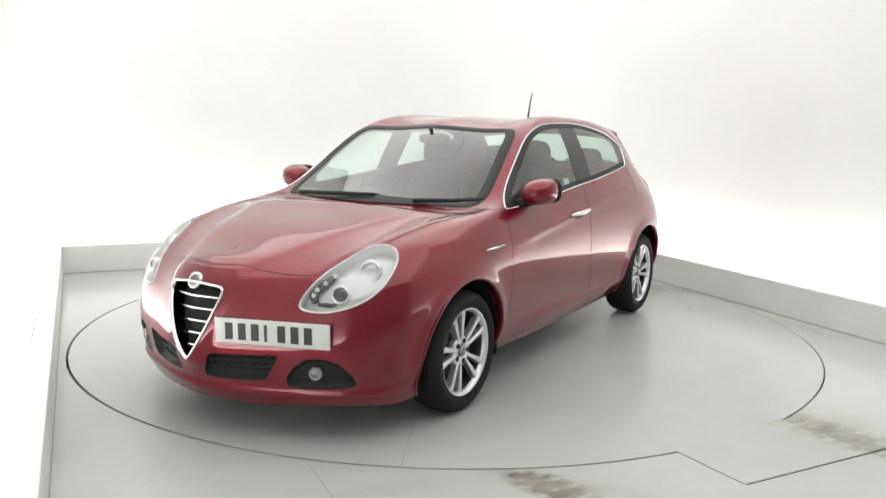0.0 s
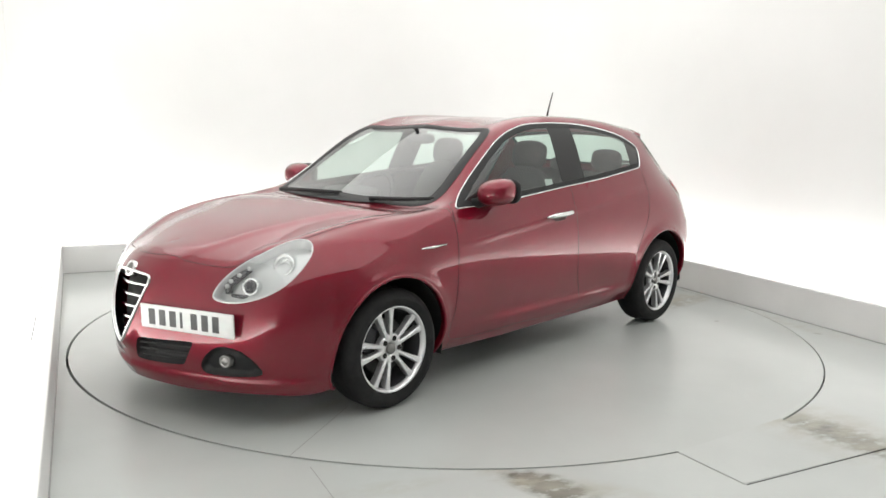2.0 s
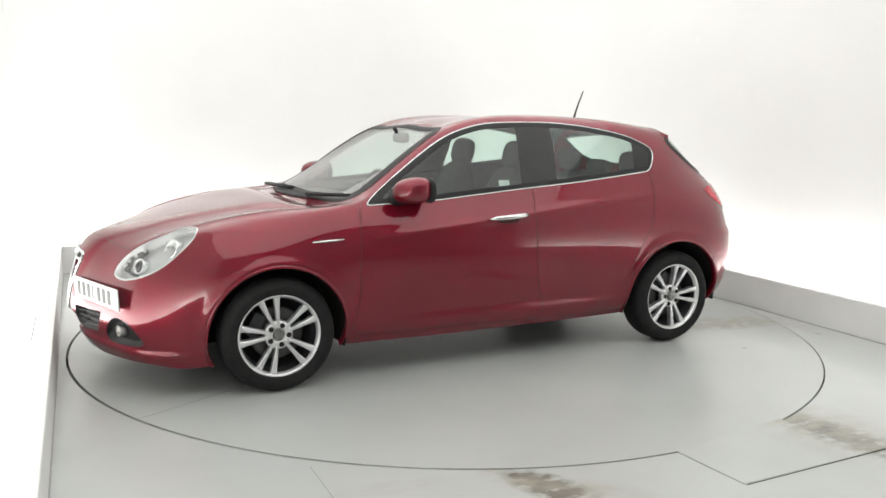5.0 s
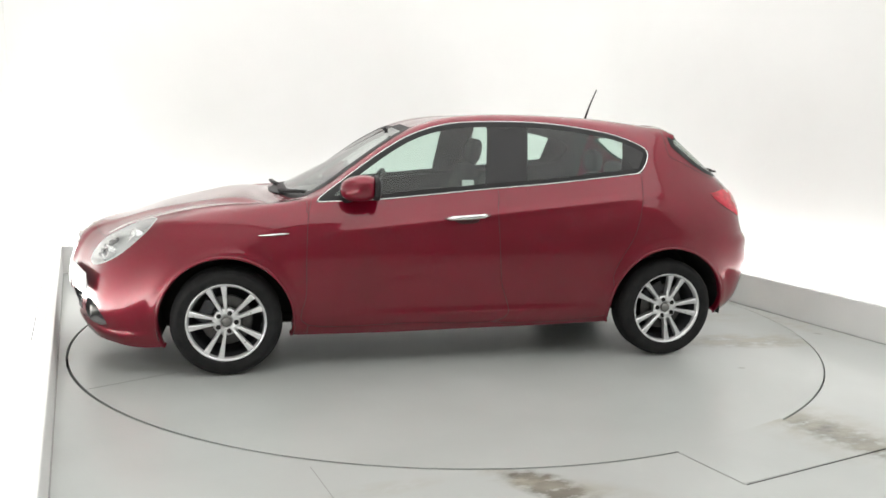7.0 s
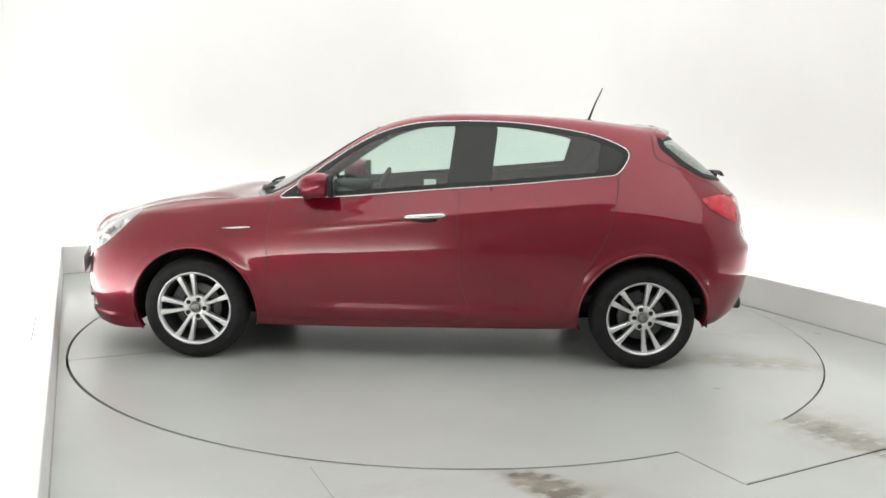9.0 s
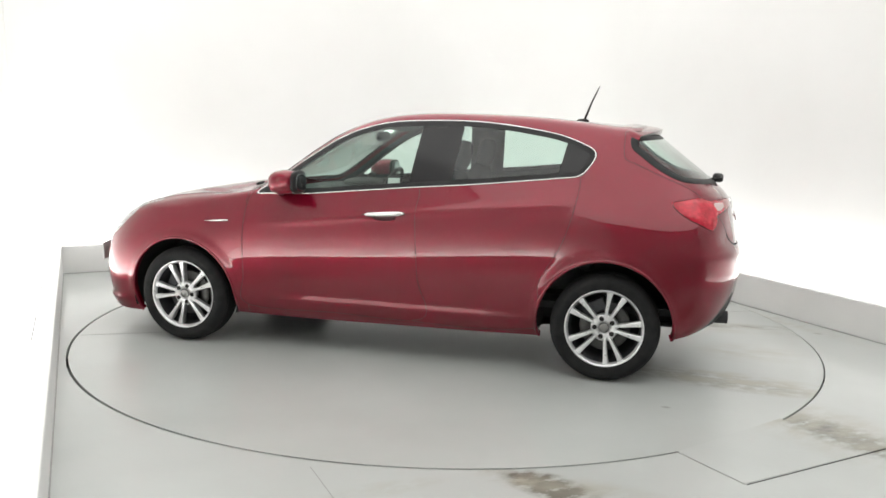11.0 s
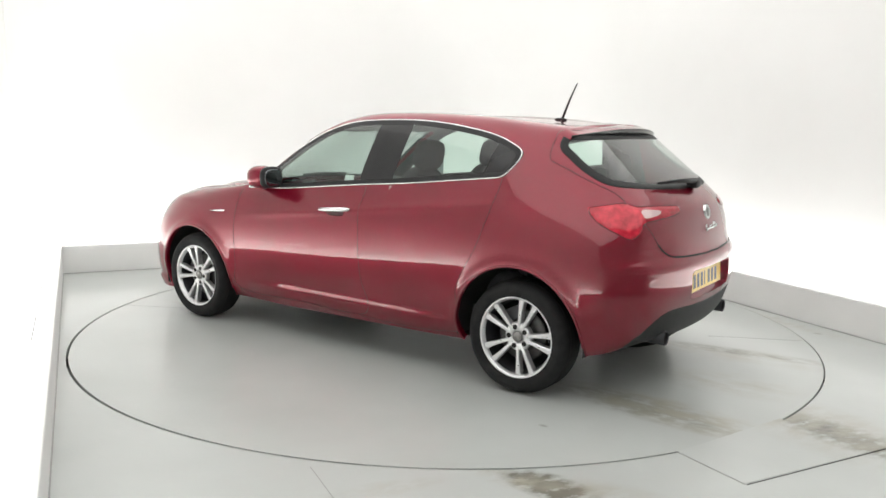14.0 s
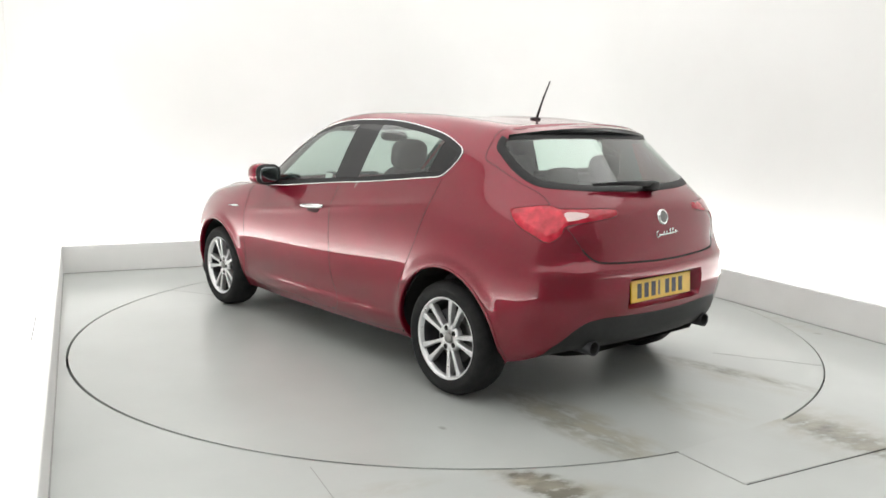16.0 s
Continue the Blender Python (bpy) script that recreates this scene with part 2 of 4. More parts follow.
def floor_with_hole():
    bm = bmesh.new()
    n = 160
    ring, ring_low, out = [], [], []
    u0, v0, u1, v1 = LEFT - 0.02, FRONT - 0.02, RIGHT + 0.02, BACK + 0.02
    angs = sorted({2 * math.pi * i / n for i in range(n)} | {math.atan2(b, a) % (2 * math.pi) for a in (u0, u1) for b in (v0, v1)})
    for a in angs:
        c, s = math.cos(a), math.sin(a)
        k = min((u1 if c > 0 else u0) / c if abs(c) > 1e-9 else 1e9, (v1 if s > 0 else v0) / s if abs(s) > 1e-9 else 1e9)
        ring.append(bm.verts.new((RING * c - 0.005, RING * s - 0.002, 0)))
        ring_low.append(bm.verts.new((RING * c - 0.005, RING * s - 0.002, -0.05)))
        out.append(bm.verts.new((k * c, k * s, 0)))
    for i in range(len(angs)):
        j = (i + 1) % len(angs)
        bm.faces.new((ring[i], out[i], out[j], ring[j]))
        bm.faces.new((ring[i], ring[j], ring_low[j], ring_low[i]))
    ob = mesh_object("floor", bm, FLOOR)
    ob.matrix_world = ROOM_M
    return tagged(ob, "grey painted studio floor with dirt stains", kind="structure")


floor_with_hole()
room_box("floor_pit", LEFT, FRONT, -0.12, RIGHT, BACK, -0.055, GAP, "dark pit below the turntable")


def disc():
    bm = bmesh.new()
    bmesh.ops.create_cone(bm, cap_ends=True, segments=160, radius1=R_TABLE, radius2=R_TABLE, depth=0.045)
    bmesh.ops.translate(bm, verts=bm.verts, vec=(0, 0, -0.0225))
    ob = mesh_object("turntable", bm, TABLE)
    return tagged(ob, "round grey painted car turntable set flush in the floor", "turntable", kind="structure")


turntable = disc()


def joint(name, x0, y0, x1, y1, width, mat, parent=None, label="thin dark joint in the floor"):
    """A narrow dark line let into a floor."""
    bm = bmesh.new()
    d = math.hypot(x1 - x0, y1 - y0)
    box(bm, 0, -width / 2, 0.0004, d, width / 2, 0.0012, pose(x0, y0, 0, 0, 0, math.degrees(math.atan2(y1 - y0, x1 - x0))))
    ob = mesh_object(name, bm, mat, parent)
    ob["label"] = label
    if not parent:
        tagged(ob, kind="structure")
    return ob


# plate that bridges the ring's gap, and the joints round it
bm = bmesh.new()
corners = [(1.02, -2.215), (1.20, -2.52), (1.98, -2.12), (1.64, -1.785)]
corners = [in_room(x, y) for x, y in corners]
top = [bm.verts.new((x, y, 0.0016)) for x, y in corners]
low = [bm.verts.new((x, y, 0.0002)) for x, y in corners]
bm.faces.new(top)
for i in range(4):
    bm.faces.new((top[i], low[i], low[(i + 1) % 4], top[(i + 1) % 4]))
plate_ob = tagged(mesh_object("cover_plate", bm, FLOOR), "thin grey floor plate bridging the turntable gap", kind="structure")
plate_ob.matrix_world = ROOM_M
joint("floor_joint", 1.205, -2.528, 2.75, -1.73, 0.005, GAP)
joint("floor_joint", 1.01, -2.21, 1.20, -2.528, 0.003, JOINT)
joint("floor_joint", -0.54, -2.45, -0.30, -2.93, 0.003, JOINT)
joint("table_joint", 2.155, 1.13, 1.6, 0.84, 0.0025, JOINT, turntable, "thin joint across the turntable")
joint("table_joint", -2.155, -1.13, -1.6, -0.84, 0.0025, JOINT, turntable, "thin joint across the turntable")
for n, u0, v0, u1, v1 in (("back", -2.48, 2.784, 2.48, 2.789), ("right", 2.484, -5.3, 2.489, 2.78), ("left", -2.489, -5.3, -2.484, 2.78)):
    room_box("kerb_joint_" + n, u0, v0, 0.0005, u1, v1, 0.002, JOINT, "dark joint at the foot of the kerb")
# ---- the car's body: a lofted shell, cut into panels ----
LINES = []


def line(text):
    LINES.append([tuple(float(v) for v in q.split(",")) for q in text.split()])


# each line runs from the nose's middle round the left side to the tail's middle: bottom edge, lower side, widest
# line, shoulder, belt, roof rail, roof, and the middle of bonnet and roof
line("2.17,0,.165 2.09,.33,.165 1.985,.58,.175 1.86,.72,.17 1.66,.80,.16 1.31,.80,.20 .92,.79,.20 .45,.79,.20 0,.79,.205 -.45,.79,.21 -.9,.79,.215 -1.31,.79,.22 -1.66,.79,.25 -1.85,.66,.31 -1.945,.40,.33 -1.975,0,.33")
line("2.245,0,.33 2.15,.35,.33 2.035,.60,.33 1.915,.74,.33 1.68,.84,.33 1.31,.865,.33 .92,.855,.33 .45,.85,.33 0,.85,.33 -.45,.85,.33 -.9,.857,.34 -1.31,.87,.34 -1.68,.845,.36 -1.88,.70,.38 -1.985,.42,.41 -2.015,0,.41")
line("2.24,0,.52 2.13,.35,.54 2.01,.61,.56 1.90,.74,.58 1.68,.85,.60 1.31,.893,.62 .92,.885,.60 .45,.88,.58 0,.88,.58 -.45,.88,.585 -.9,.885,.60 -1.31,.893,.63 -1.68,.865,.62 -1.905,.71,.62 -2.005,.42,.64 -2.032,0,.65")
line("2.205,0,.66 2.08,.33,.68 1.945,.58,.71 1.83,.70,.74 1.64,.79,.78 1.31,.85,.79 .92,.868,.80 .45,.868,.81 0,.868,.83 -.45,.868,.85 -.9,.870,.87 -1.31,.858,.89 -1.66,.79,.90 -1.855,.65,.92 -1.95,.40,.93 -1.98,0,.94")
line("2.165,0,.715 2.045,.30,.735 1.89,.53,.77 1.78,.63,.81 1.60,.71,.86 1.31,.765,.90 .90,.80,.945 .45,.805,.965 0,.80,1.005 -.45,.795,1.045 -.9,.78,1.085 -1.28,.74,1.12 -1.57,.655,1.125 -1.735,.54,1.11 -1.83,.33,1.095 -1.865,0,1.09")
line("2.13,0,.745 2.0,.26,.77 1.85,.43,.81 1.70,.50,.855 1.53,.55,.895 1.25,.60,.935 .88,.69,.965 .47,.675,1.215 .05,.62,1.386 -.45,.60,1.421 -.9,.60,1.407 -1.22,.58,1.378 -1.40,.55,1.36 -1.455,.45,1.365 -1.49,.25,1.375 -1.50,0,1.378")
line("2.07,0,.775 1.94,.18,.80 1.77,.30,.85 1.60,.34,.89 1.42,.36,.925 1.2,.38,.95 .97,.42,.967 .46,.42,1.248 .06,.40,1.413 -.45,.38,1.436 -.9,.37,1.427 -1.2,.36,1.407 -1.37,.34,1.395 -1.425,.28,1.397 -1.46,.15,1.397 -1.47,0,1.397")
line("1.99,0,.79 1.88,0,.822 1.72,0,.868 1.55,0,.903 1.38,0,.932 1.2,0,.956 1.02,0,.973 .46,0,1.270 .06,0,1.428 -.45,0,1.447 -.9,0,1.434 -1.18,0,1.419 -1.33,0,1.408 -1.385,0,1.415 -1.42,0,1.41 -1.44,0,1.408")


def spline(P, k):
    """Natural cubic spline through the rows of P (n, ...), k samples per span; returns the samples."""
    n = len(P)
    A = np.zeros((n, n))
    r = np.zeros_like(P)
    A[0, 0] = A[-1, -1] = 1
    for i in range(1, n - 1):
        A[i, i - 1:i + 2] = 1, 4, 1
        r[i] = 6 * (P[i + 1] - 2 * P[i] + P[i - 1])
    M = np.linalg.solve(A, r.reshape(n, -1)).reshape(P.shape)
    out = []
    for i in range(n - 1):
        for t in np.arange(k) / k:
            a, b = 1 - t, t
            out.append(a * P[i] + b * P[i + 1] + ((a ** 3 - a) * M[i] + (b ** 3 - b) * M[i + 1]) / 6)
    out.append(P[-1])
    return np.array(out)


def mirrored_ends(P, both):
    """Extend a row of stations by mirror images past the middle plane."""
    flip = np.array([1, -1, 1])
    tail = P[-2:-5:-1] * flip
    return np.concatenate([P[3:0:-1] * flip, P, tail] if both else [P, tail])


def bonnet_relief(x, y):
    """Height of the bonnet's raised middle, which widens from the grille to the screen, and of the folds beside it."""
    on = np.clip((x - 1.02) / 0.15, 0, 1) * np.clip((2.16 - x) / 0.08, 0, 1)
    crest = np.interp(x, [1.0, 1.29, 1.52, 1.70, 1.84, 1.97, 2.08, 2.15], [0.665, 0.53, 0.435, 0.375, 0.325, 0.27, 0.195, 0.15])
    fold = np.interp(x, [1.0, 1.28, 1.49, 1.69, 1.835, 2.0], [0.70, 0.68, 0.655, 0.61, 0.53, 0.46])
    step = 1 / (1 + np.exp((y - crest) / 0.013))
    gap = np.maximum(fold - crest, 0.02)
    hollow = np.exp(-((y - 0.5 * (crest + fold)) / (0.45 * gap)) ** 2) * np.clip(gap / 0.12, 0, 1)
    ridge = np.exp(-((y - fold) / 0.028) ** 2) * np.clip((2.0 - x) / 0.2, 0, 1)
    return on * (0.009 * step + 0.007 * ridge - 0.005 * hollow)


def loft(ku=22, kv=14):
    L = np.array(LINES)                                     # lines x stations x 3
    U = mirrored_ends(L.transpose(1, 0, 2), True)           # stations first
    U = spline(U, ku)[3 * ku:-3 * ku]                       # samples x lines x 3
    Q = mirrored_ends(U.transpose(1, 0, 2), False)
    Q = spline(Q, kv)[:-3 * kv]                             # rows x samples x 3
    G = Q.transpose(1, 0, 2).copy()
    for _ in range(14):                                     # even the surface out
        H = G.copy()
        H[1:-1] += 0.5 * (0.5 * (G[2:] + G[:-2]) - G[1:-1])
        G2 = H.copy()
        G2[:, 1:-1] += 0.5 * (0.5 * (H[:, 2:] + H[:, :-2]) - H[:, 1:-1])
        G = G2
    G[0, :, 1] = G[-1, :, 1] = 0
    G[:, -1, 1] = 0
    G[..., 2] += bonnet_relief(G[..., 0], G[..., 1])
    x, y, z = G[..., 0].copy(), G[..., 1].copy(), G[..., 2].copy()
    for cx, cz, r in ((1.305, 0.30, 0.362), (-1.30, 0.305, 0.372)):          # flared wheel arches
        d = np.hypot(x - cx, z - cz) - r
        G[..., 1] += 0.011 * np.exp(-((d - 0.012) / 0.03) ** 2) * (y > 0.6) * np.clip((z - 0.25) / 0.1, 0, 1)
    # step of the rear bumper below the tailgate, hollow beneath the tail lamps
    back = np.clip((-1.62 - x) / 0.15, 0, 1)
    G[..., 0] -= back * 0.014 / (1 + np.exp((z - 0.728) / 0.006)) * np.clip((z - 0.42) / 0.15, 0, 1)
    G[..., 0] += back * 0.016 * np.exp(-((z - 0.80) / 0.05) ** 2 - ((y - 0.58) / 0.10) ** 2)
    # lip along the foot of the front bumper
    front = np.clip((x - 1.68) / 0.15, 0, 1) / (1 + np.exp((z - 0.238) / 0.006))
    way = np.maximum(np.hypot(x - 1.2, 0.8 * y), 1e-6)
    G[..., 0] += 0.020 * front * (x - 1.2) / way
    G[..., 1] += 0.020 * front * 0.8 * y / way
    # crease under the windows, rising to the tail, and the fold that runs back from the headlight
    crease = 0.862 - 0.105 * x
    G[..., 1] += 0.007 * np.exp(-((z - crease) / 0.024) ** 2) * (y > 0.6) * np.clip((0.85 - x) / 0.3, 0, 1) * np.clip((x + 1.25) / 0.3, 0, 1)
    G[..., 1] += 0.006 * np.exp(-((z - 0.845) / 0.022) ** 2) * (y > 0.55) * np.clip((x - 1.15) / 0.25, 0, 1) * np.clip((1.72 - x) / 0.1, 0, 1)
    # raised shield round the grille, narrowing downwards
    half = np.interp(z, [0.30, 0.36, 0.66, 0.76], [0.05, 0.075, 0.20, 0.22])
    G[..., 0] += 0.016 / (1 + np.exp((y - half) / 0.010)) * (x > 1.9) * np.clip((z - 0.30) / 0.05, 0, 1) * np.clip((0.775 - z) / 0.03, 0, 1)
    # shelf of the rear bumper, level with the foot of the tailgate
    G[..., 0] -= np.clip((-1.66 - x) / 0.2, 0, 1) * 0.006 * np.exp(-((z - 0.705) / 0.035) ** 2)
    # ridge along the lower door and sill
    G[..., 1] += 0.016 / (1 + np.exp((z - 0.338) / 0.007)) * np.clip((0.88 - np.abs(x + 0.1)) / 0.35, 0, 1)
    nu, nv = G.shape[:2]
    i = np.arange(nu * nv).reshape(nu, nv)
    a, b, c, d = i[:-1, :-1].ravel(), i[1:, :-1].ravel(), i[1:, 1:].ravel(), i[:-1, 1:].ravel()
    T = np.concatenate([np.stack([a, b, c], 1), np.stack([a, c, d], 1)])
    return G.reshape(-1, 3), T


def closed_curve(text, k=6, sharp=False):
    P = np.array([tuple(float(v) for v in q.split(",")) for q in text.split()])
    if sharp:
        return P
    n = len(P)
    out = []
    for i in range(n):
        p0, p1, p2, p3 = P[i - 1], P[i], P[(i + 1) % n], P[(i + 2) % n]
        for t in np.arange(k) / k:
            out.append(0.5 * (2 * p1 + (p2 - p0) * t + (2 * p0 - 5 * p1 + 4 * p2 - p3) * t * t + (3 * p1 - p0 - 3 * p2 + p3) * t ** 3))
    return np.array(out)


def inside_distance(Q, C):
    """Signed distance of points Q (n, 2) to the closed outline C: below nought inside."""
    A, B = C, np.roll(C, -1, 0)
    best = np.full(len(Q), 1e9)
    odd = np.zeros(len(Q), bool)
    for a, b in zip(A, B):
        ab = b - a
        t = np.clip(((Q - a) @ ab) / max(ab @ ab, 1e-12), 0, 1)
        best = np.minimum(best, np.linalg.norm(Q - a - t[:, None] * ab, axis=1))
        hit = (a[1] > Q[:, 1]) != (b[1] > Q[:, 1])
        x = a[0] + (Q[:, 1] - a[1]) / (ab[1] if abs(ab[1]) > 1e-12 else 1e-12) * ab[0]
        odd ^= hit & (Q[:, 0] < x)
    return np.where(odd, -best, best)


LOCKED = {}


def snap(V, T, phi_of, rounds=5):
    """Move the corners nearest to the outline phi = 0 on to it, so that no edge crosses it. Returns phi at the corners."""
    E = np.unique(np.sort(np.concatenate([T[:, [0, 1]], T[:, [1, 2]], T[:, [2, 0]]]), axis=1), axis=0)
    phi = phi_of(V)
    for _ in range(rounds):
        pa, pb = phi[E[:, 0]], phi[E[:, 1]]
        cross = (pa * pb < 0) & (np.abs(pa) < 0.2) & (np.abs(pb) < 0.2)
        if not cross.any():
            break
        e, pa, pb = E[cross], pa[cross], pb[cross]
        t = pa / (pa - pb)
        fixed = np.array([[int(a) in LOCKED, int(b) in LOCKED] for a, b in e])
        first = np.where(fixed[:, 0] == fixed[:, 1], t < 0.5, fixed[:, 1])
        near = np.where(first, e[:, 0], e[:, 1])
        move = np.where(first, t, 1 - t)
        free = ~(fixed[:, 0] & fixed[:, 1])
        if not free.any():
            break
        near, move, e, t = near[free], move[free], e[free], t[free]
        spot = V[e[:, 0]] + t[:, None] * (V[e[:, 1]] - V[e[:, 0]])
        for i in np.argsort(-move):
            V[near[i]] = spot[i]
            phi[near[i]] = 0
    for i in np.nonzero(phi == 0)[0].tolist():
        LOCKED[i] = True
    return phi


def side(x0, x1, y0):
    """Applies where x0 < x < x1 and y > y0."""
    return lambda V: (V[:, 0] > x0) & (V[:, 0] < x1) & (V[:, 1] > y0)


def cut(V, T, outline, axes, where):
    """Cut the shell along an outline seen along an axis (or a turned one); True for the triangles within."""
    def phi_of(V):
        Q = V @ axes.T
        p = np.full(len(V), 1.0)
        ok = where(V)
        p[ok] = inside_distance(Q[ok], outline)
        return p
    phi = snap(V, T, phi_of)
    q = phi[T]
    s = np.where(np.abs(q).max(1) > 1e-9, q[np.arange(len(T)), np.abs(q).argmax(1)], 1)
    flat = np.abs(q).max(1) <= 1e-9
    if flat.any():
        s[flat] = phi_of(V[T[flat]].mean(1))
    return s < 0


XZ = np.array([[1.0, 0, 0], [0, 0, 1.0]])
XY = np.array([[1.0, 0, 0], [0, 1.0, 0]])
YZ = np.array([[0, 1.0, 0], [0, 0, 1.0]])


def circle(cx, cz, r, n=64):
    a = np.arange(n) * 2 * np.pi / n
    return np.stack([cx + r * np.cos(a), cz + r * np.sin(a)], 1)
SHELL, TRI = loft()
SLANT = np.array([[-0.70711, 0.70711, 0], [0, 0, 1.0]])     # seen from the front corner


def slanted(text):
    """Outline of a lamp from places on the shell, seen from the front corner (or, for the tail, from behind)."""
    P = np.array([tuple(float(v) for v in q.split(",")) for q in text.split()])
    Q = P @ SLANT.T
    return closed_curve(" ".join(f"{a:.4f},{b:.4f}" for a, b in Q), 5)


BACKSLANT = np.array([[0.64, 0.77, 0], [0, 0, 1.0]])


def backslanted(text):
    P = np.array([tuple(float(v) for v in q.split(",")) for q in text.split()])
    Q = P @ BACKSLANT.T
    return closed_curve(" ".join(f"{a:.4f},{b:.4f}" for a, b in Q), 5)



def inset(C, d):
    """An outline drawn in by d all round."""
    T = np.roll(C, -1, 0) - np.roll(C, 1, 0)
    T /= np.maximum(np.linalg.norm(T, axis=1), 1e-9)[:, None]
    area = (C[:, 0] * np.roll(C[:, 1], -1) - np.roll(C[:, 0], -1) * C[:, 1]).sum()
    N = np.stack([-T[:, 1], T[:, 0]], 1) * (1 if area > 0 else -1)
    Q = C + N * d
    keep = inside_distance(Q, C) < -0.8 * d
    return Q[keep]


nose = lambda V: V[:, 0] > 1.85
stern = lambda V: V[:, 0] < -1.35
cuts = {}
cuts["arch_front"] = (circle(1.305, 0.30, 0.362), XZ, side(0.8, 1.8, 0.5))
cuts["arch_rear"] = (circle(-1.30, 0.305, 0.372), XZ, side(-1.8, -0.8, 0.5))
cuts["side_window"] = (closed_curve(".815,.955 .68,1.055 .547,1.151 .413,1.242 .281,1.317 .15,1.365 0,1.397 -.18,1.408 -.345,1.411 -.51,1.408 -.68,1.394 -.84,1.372 -1.0,1.342 -1.13,1.297 -1.215,1.245 -1.18,1.18 -1.14,1.122 -1.05,1.11 -.83,1.086 -.51,1.053 -.19,1.027 .13,.997 .46,.967 .75,.955"), XZ, side(-1.3, 0.95, 0.5))
cuts["side_glass"] = (inset(cuts["side_window"][0], 0.030), XZ, side(-1.3, 0.95, 0.5))
cuts["b_pillar"] = (np.array([(-0.135, 0.9), (-0.21, 1.5), (-0.46, 1.5), (-0.385, 0.9)]), XZ, lambda V: (V[:, 1] > 0.5) & (V[:, 2] > 0.98) & (V[:, 2] < 1.42) & (np.abs(V[:, 0]) < 0.7))
cuts["quarter_trim"] = (np.array([(-0.985, 1.0), (-1.085, 1.5), (-1.5, 1.5), (-1.5, 1.0)]), XZ, lambda V: (V[:, 1] > 0.5) & (V[:, 2] > 1.08) & (V[:, 2] < 1.38) & (V[:, 0] < -0.7) & (V[:, 0] > -1.3))
cuts["windscreen"] = (closed_curve("1.0,-.1 1.0,.1 .98,.35 .92,.58 .86,.645 .78,.65 .55,.61 .34,.565 .28,.535 .255,.48 .25,.3 .25,.1 .25,-.1 .25,-.3 .28,-.535 .55,-.61 .86,-.645 .98,-.35", 4), XY, lambda V: (V[:, 2] > 0.9) & (V[:, 0] > 0))
cuts["rear_window"] = (closed_curve("-.1,1.085 .1,1.085 .35,1.092 .53,1.103 .605,1.12 .625,1.18 .618,1.25 .605,1.315 .57,1.332 .45,1.337 .2,1.34 -.2,1.34 -.56,1.325 -.6,1.15 -.35,1.095", 5), YZ, lambda V: (V[:, 0] < -1.40) & (V[:, 2] > 1.0))
cuts["headlight"] = (slanted("2.05,.47,.62 2.05,.49,.595 2.02,.57,.588 1.97,.65,.605 1.91,.71,.635 1.84,.745,.68 1.77,.755,.74 1.705,.74,.80 1.68,.70,.84 1.69,.64,.85 1.75,.60,.835 1.85,.56,.79 1.94,.52,.74 2.01,.49,.68"), SLANT, lambda V: (V[:, 0] > 1.5) & (V[:, 1] > 0.3))
cuts["tail_light"] = (backslanted("-1.62,.74,.99 -1.66,.71,1.003 -1.77,.64,1.02 -1.82,.61,1.005 -1.86,.53,1.005 -1.925,.345,1.0 -1.942,.325,.985 -1.944,.335,.964 -1.92,.48,.945 -1.87,.62,.925 -1.87,.64,.89 -1.84,.70,.85 -1.78,.74,.88 -1.69,.76,.925"), BACKSLANT, lambda V: (V[:, 0] < -1.4) & (V[:, 1] > 0.1))
cuts["reversing"] = (backslanted("-1.85,.605,.984 -1.88,.53,.985 -1.895,.485,.977 -1.895,.51,.962 -1.865,.605,.948"), BACKSLANT, lambda V: (V[:, 0] < -1.4) & (V[:, 1] > 0.1))
cuts["tail_outer"] = (np.array([(0.605, 0.7), (0.605, 1.15), (1.2, 1.15), (1.2, 0.7)]), YZ, lambda V: (V[:, 0] < -1.55) & (V[:, 2] > 0.82) & (V[:, 2] < 1.05))
cuts["grille"] = (closed_curve("0,.685 .09,.678 .155,.662 .135,.575 .09,.47 .03,.375 0,.35 -.03,.375 -.09,.47 -.135,.575 -.155,.662 -.09,.678", 6), YZ, nose)
cuts["intake"] = (closed_curve(".12,.385 .26,.392 .405,.398 .41,.385 .36,.295 .34,.282 .22,.275 .09,.275 .075,.29 .10,.36", 5), YZ, nose)
cuts["fog_recess"] = (closed_curve(".45,.315 .52,.385 .605,.39 .665,.355 .70,.29 .675,.265 .58,.255 .455,.258", 5), YZ, nose)
cuts["plate_recess"] = (closed_curve("0,.665 .28,.665 .315,.655 .315,.53 .28,.515 0,.515 -.28,.515 -.315,.53 -.315,.655 -.28,.665", 4), YZ, stern)
cuts["diffuser"] = (closed_curve("0,.478 .25,.482 .45,.487 .57,.465 .66,.38 .70,.33 .72,.2 .4,.1 0,.1 -.4,.1 -.72,.2 -.66,.38 -.45,.487", 5), YZ, lambda V: V[:, 0] < -1.75)
cuts["bonnet"] = (closed_curve("2.125,0 2.115,.08 2.075,.19 2.03,.32 1.97,.475 1.93,.515 1.84,.555 1.74,.60 1.66,.645 1.45,.675 1.2,.71 1.0,.725 .94,.70 .97,.60 1.03,.40 1.05,.2 1.05,0 1.05,-.2 1.03,-.4 .94,-.7 1.2,-.71 1.66,-.645 1.97,-.475 2.075,-.19", 4), XY, lambda V: (V[:, 2] > 0.68) & (V[:, 0] > 0.8))
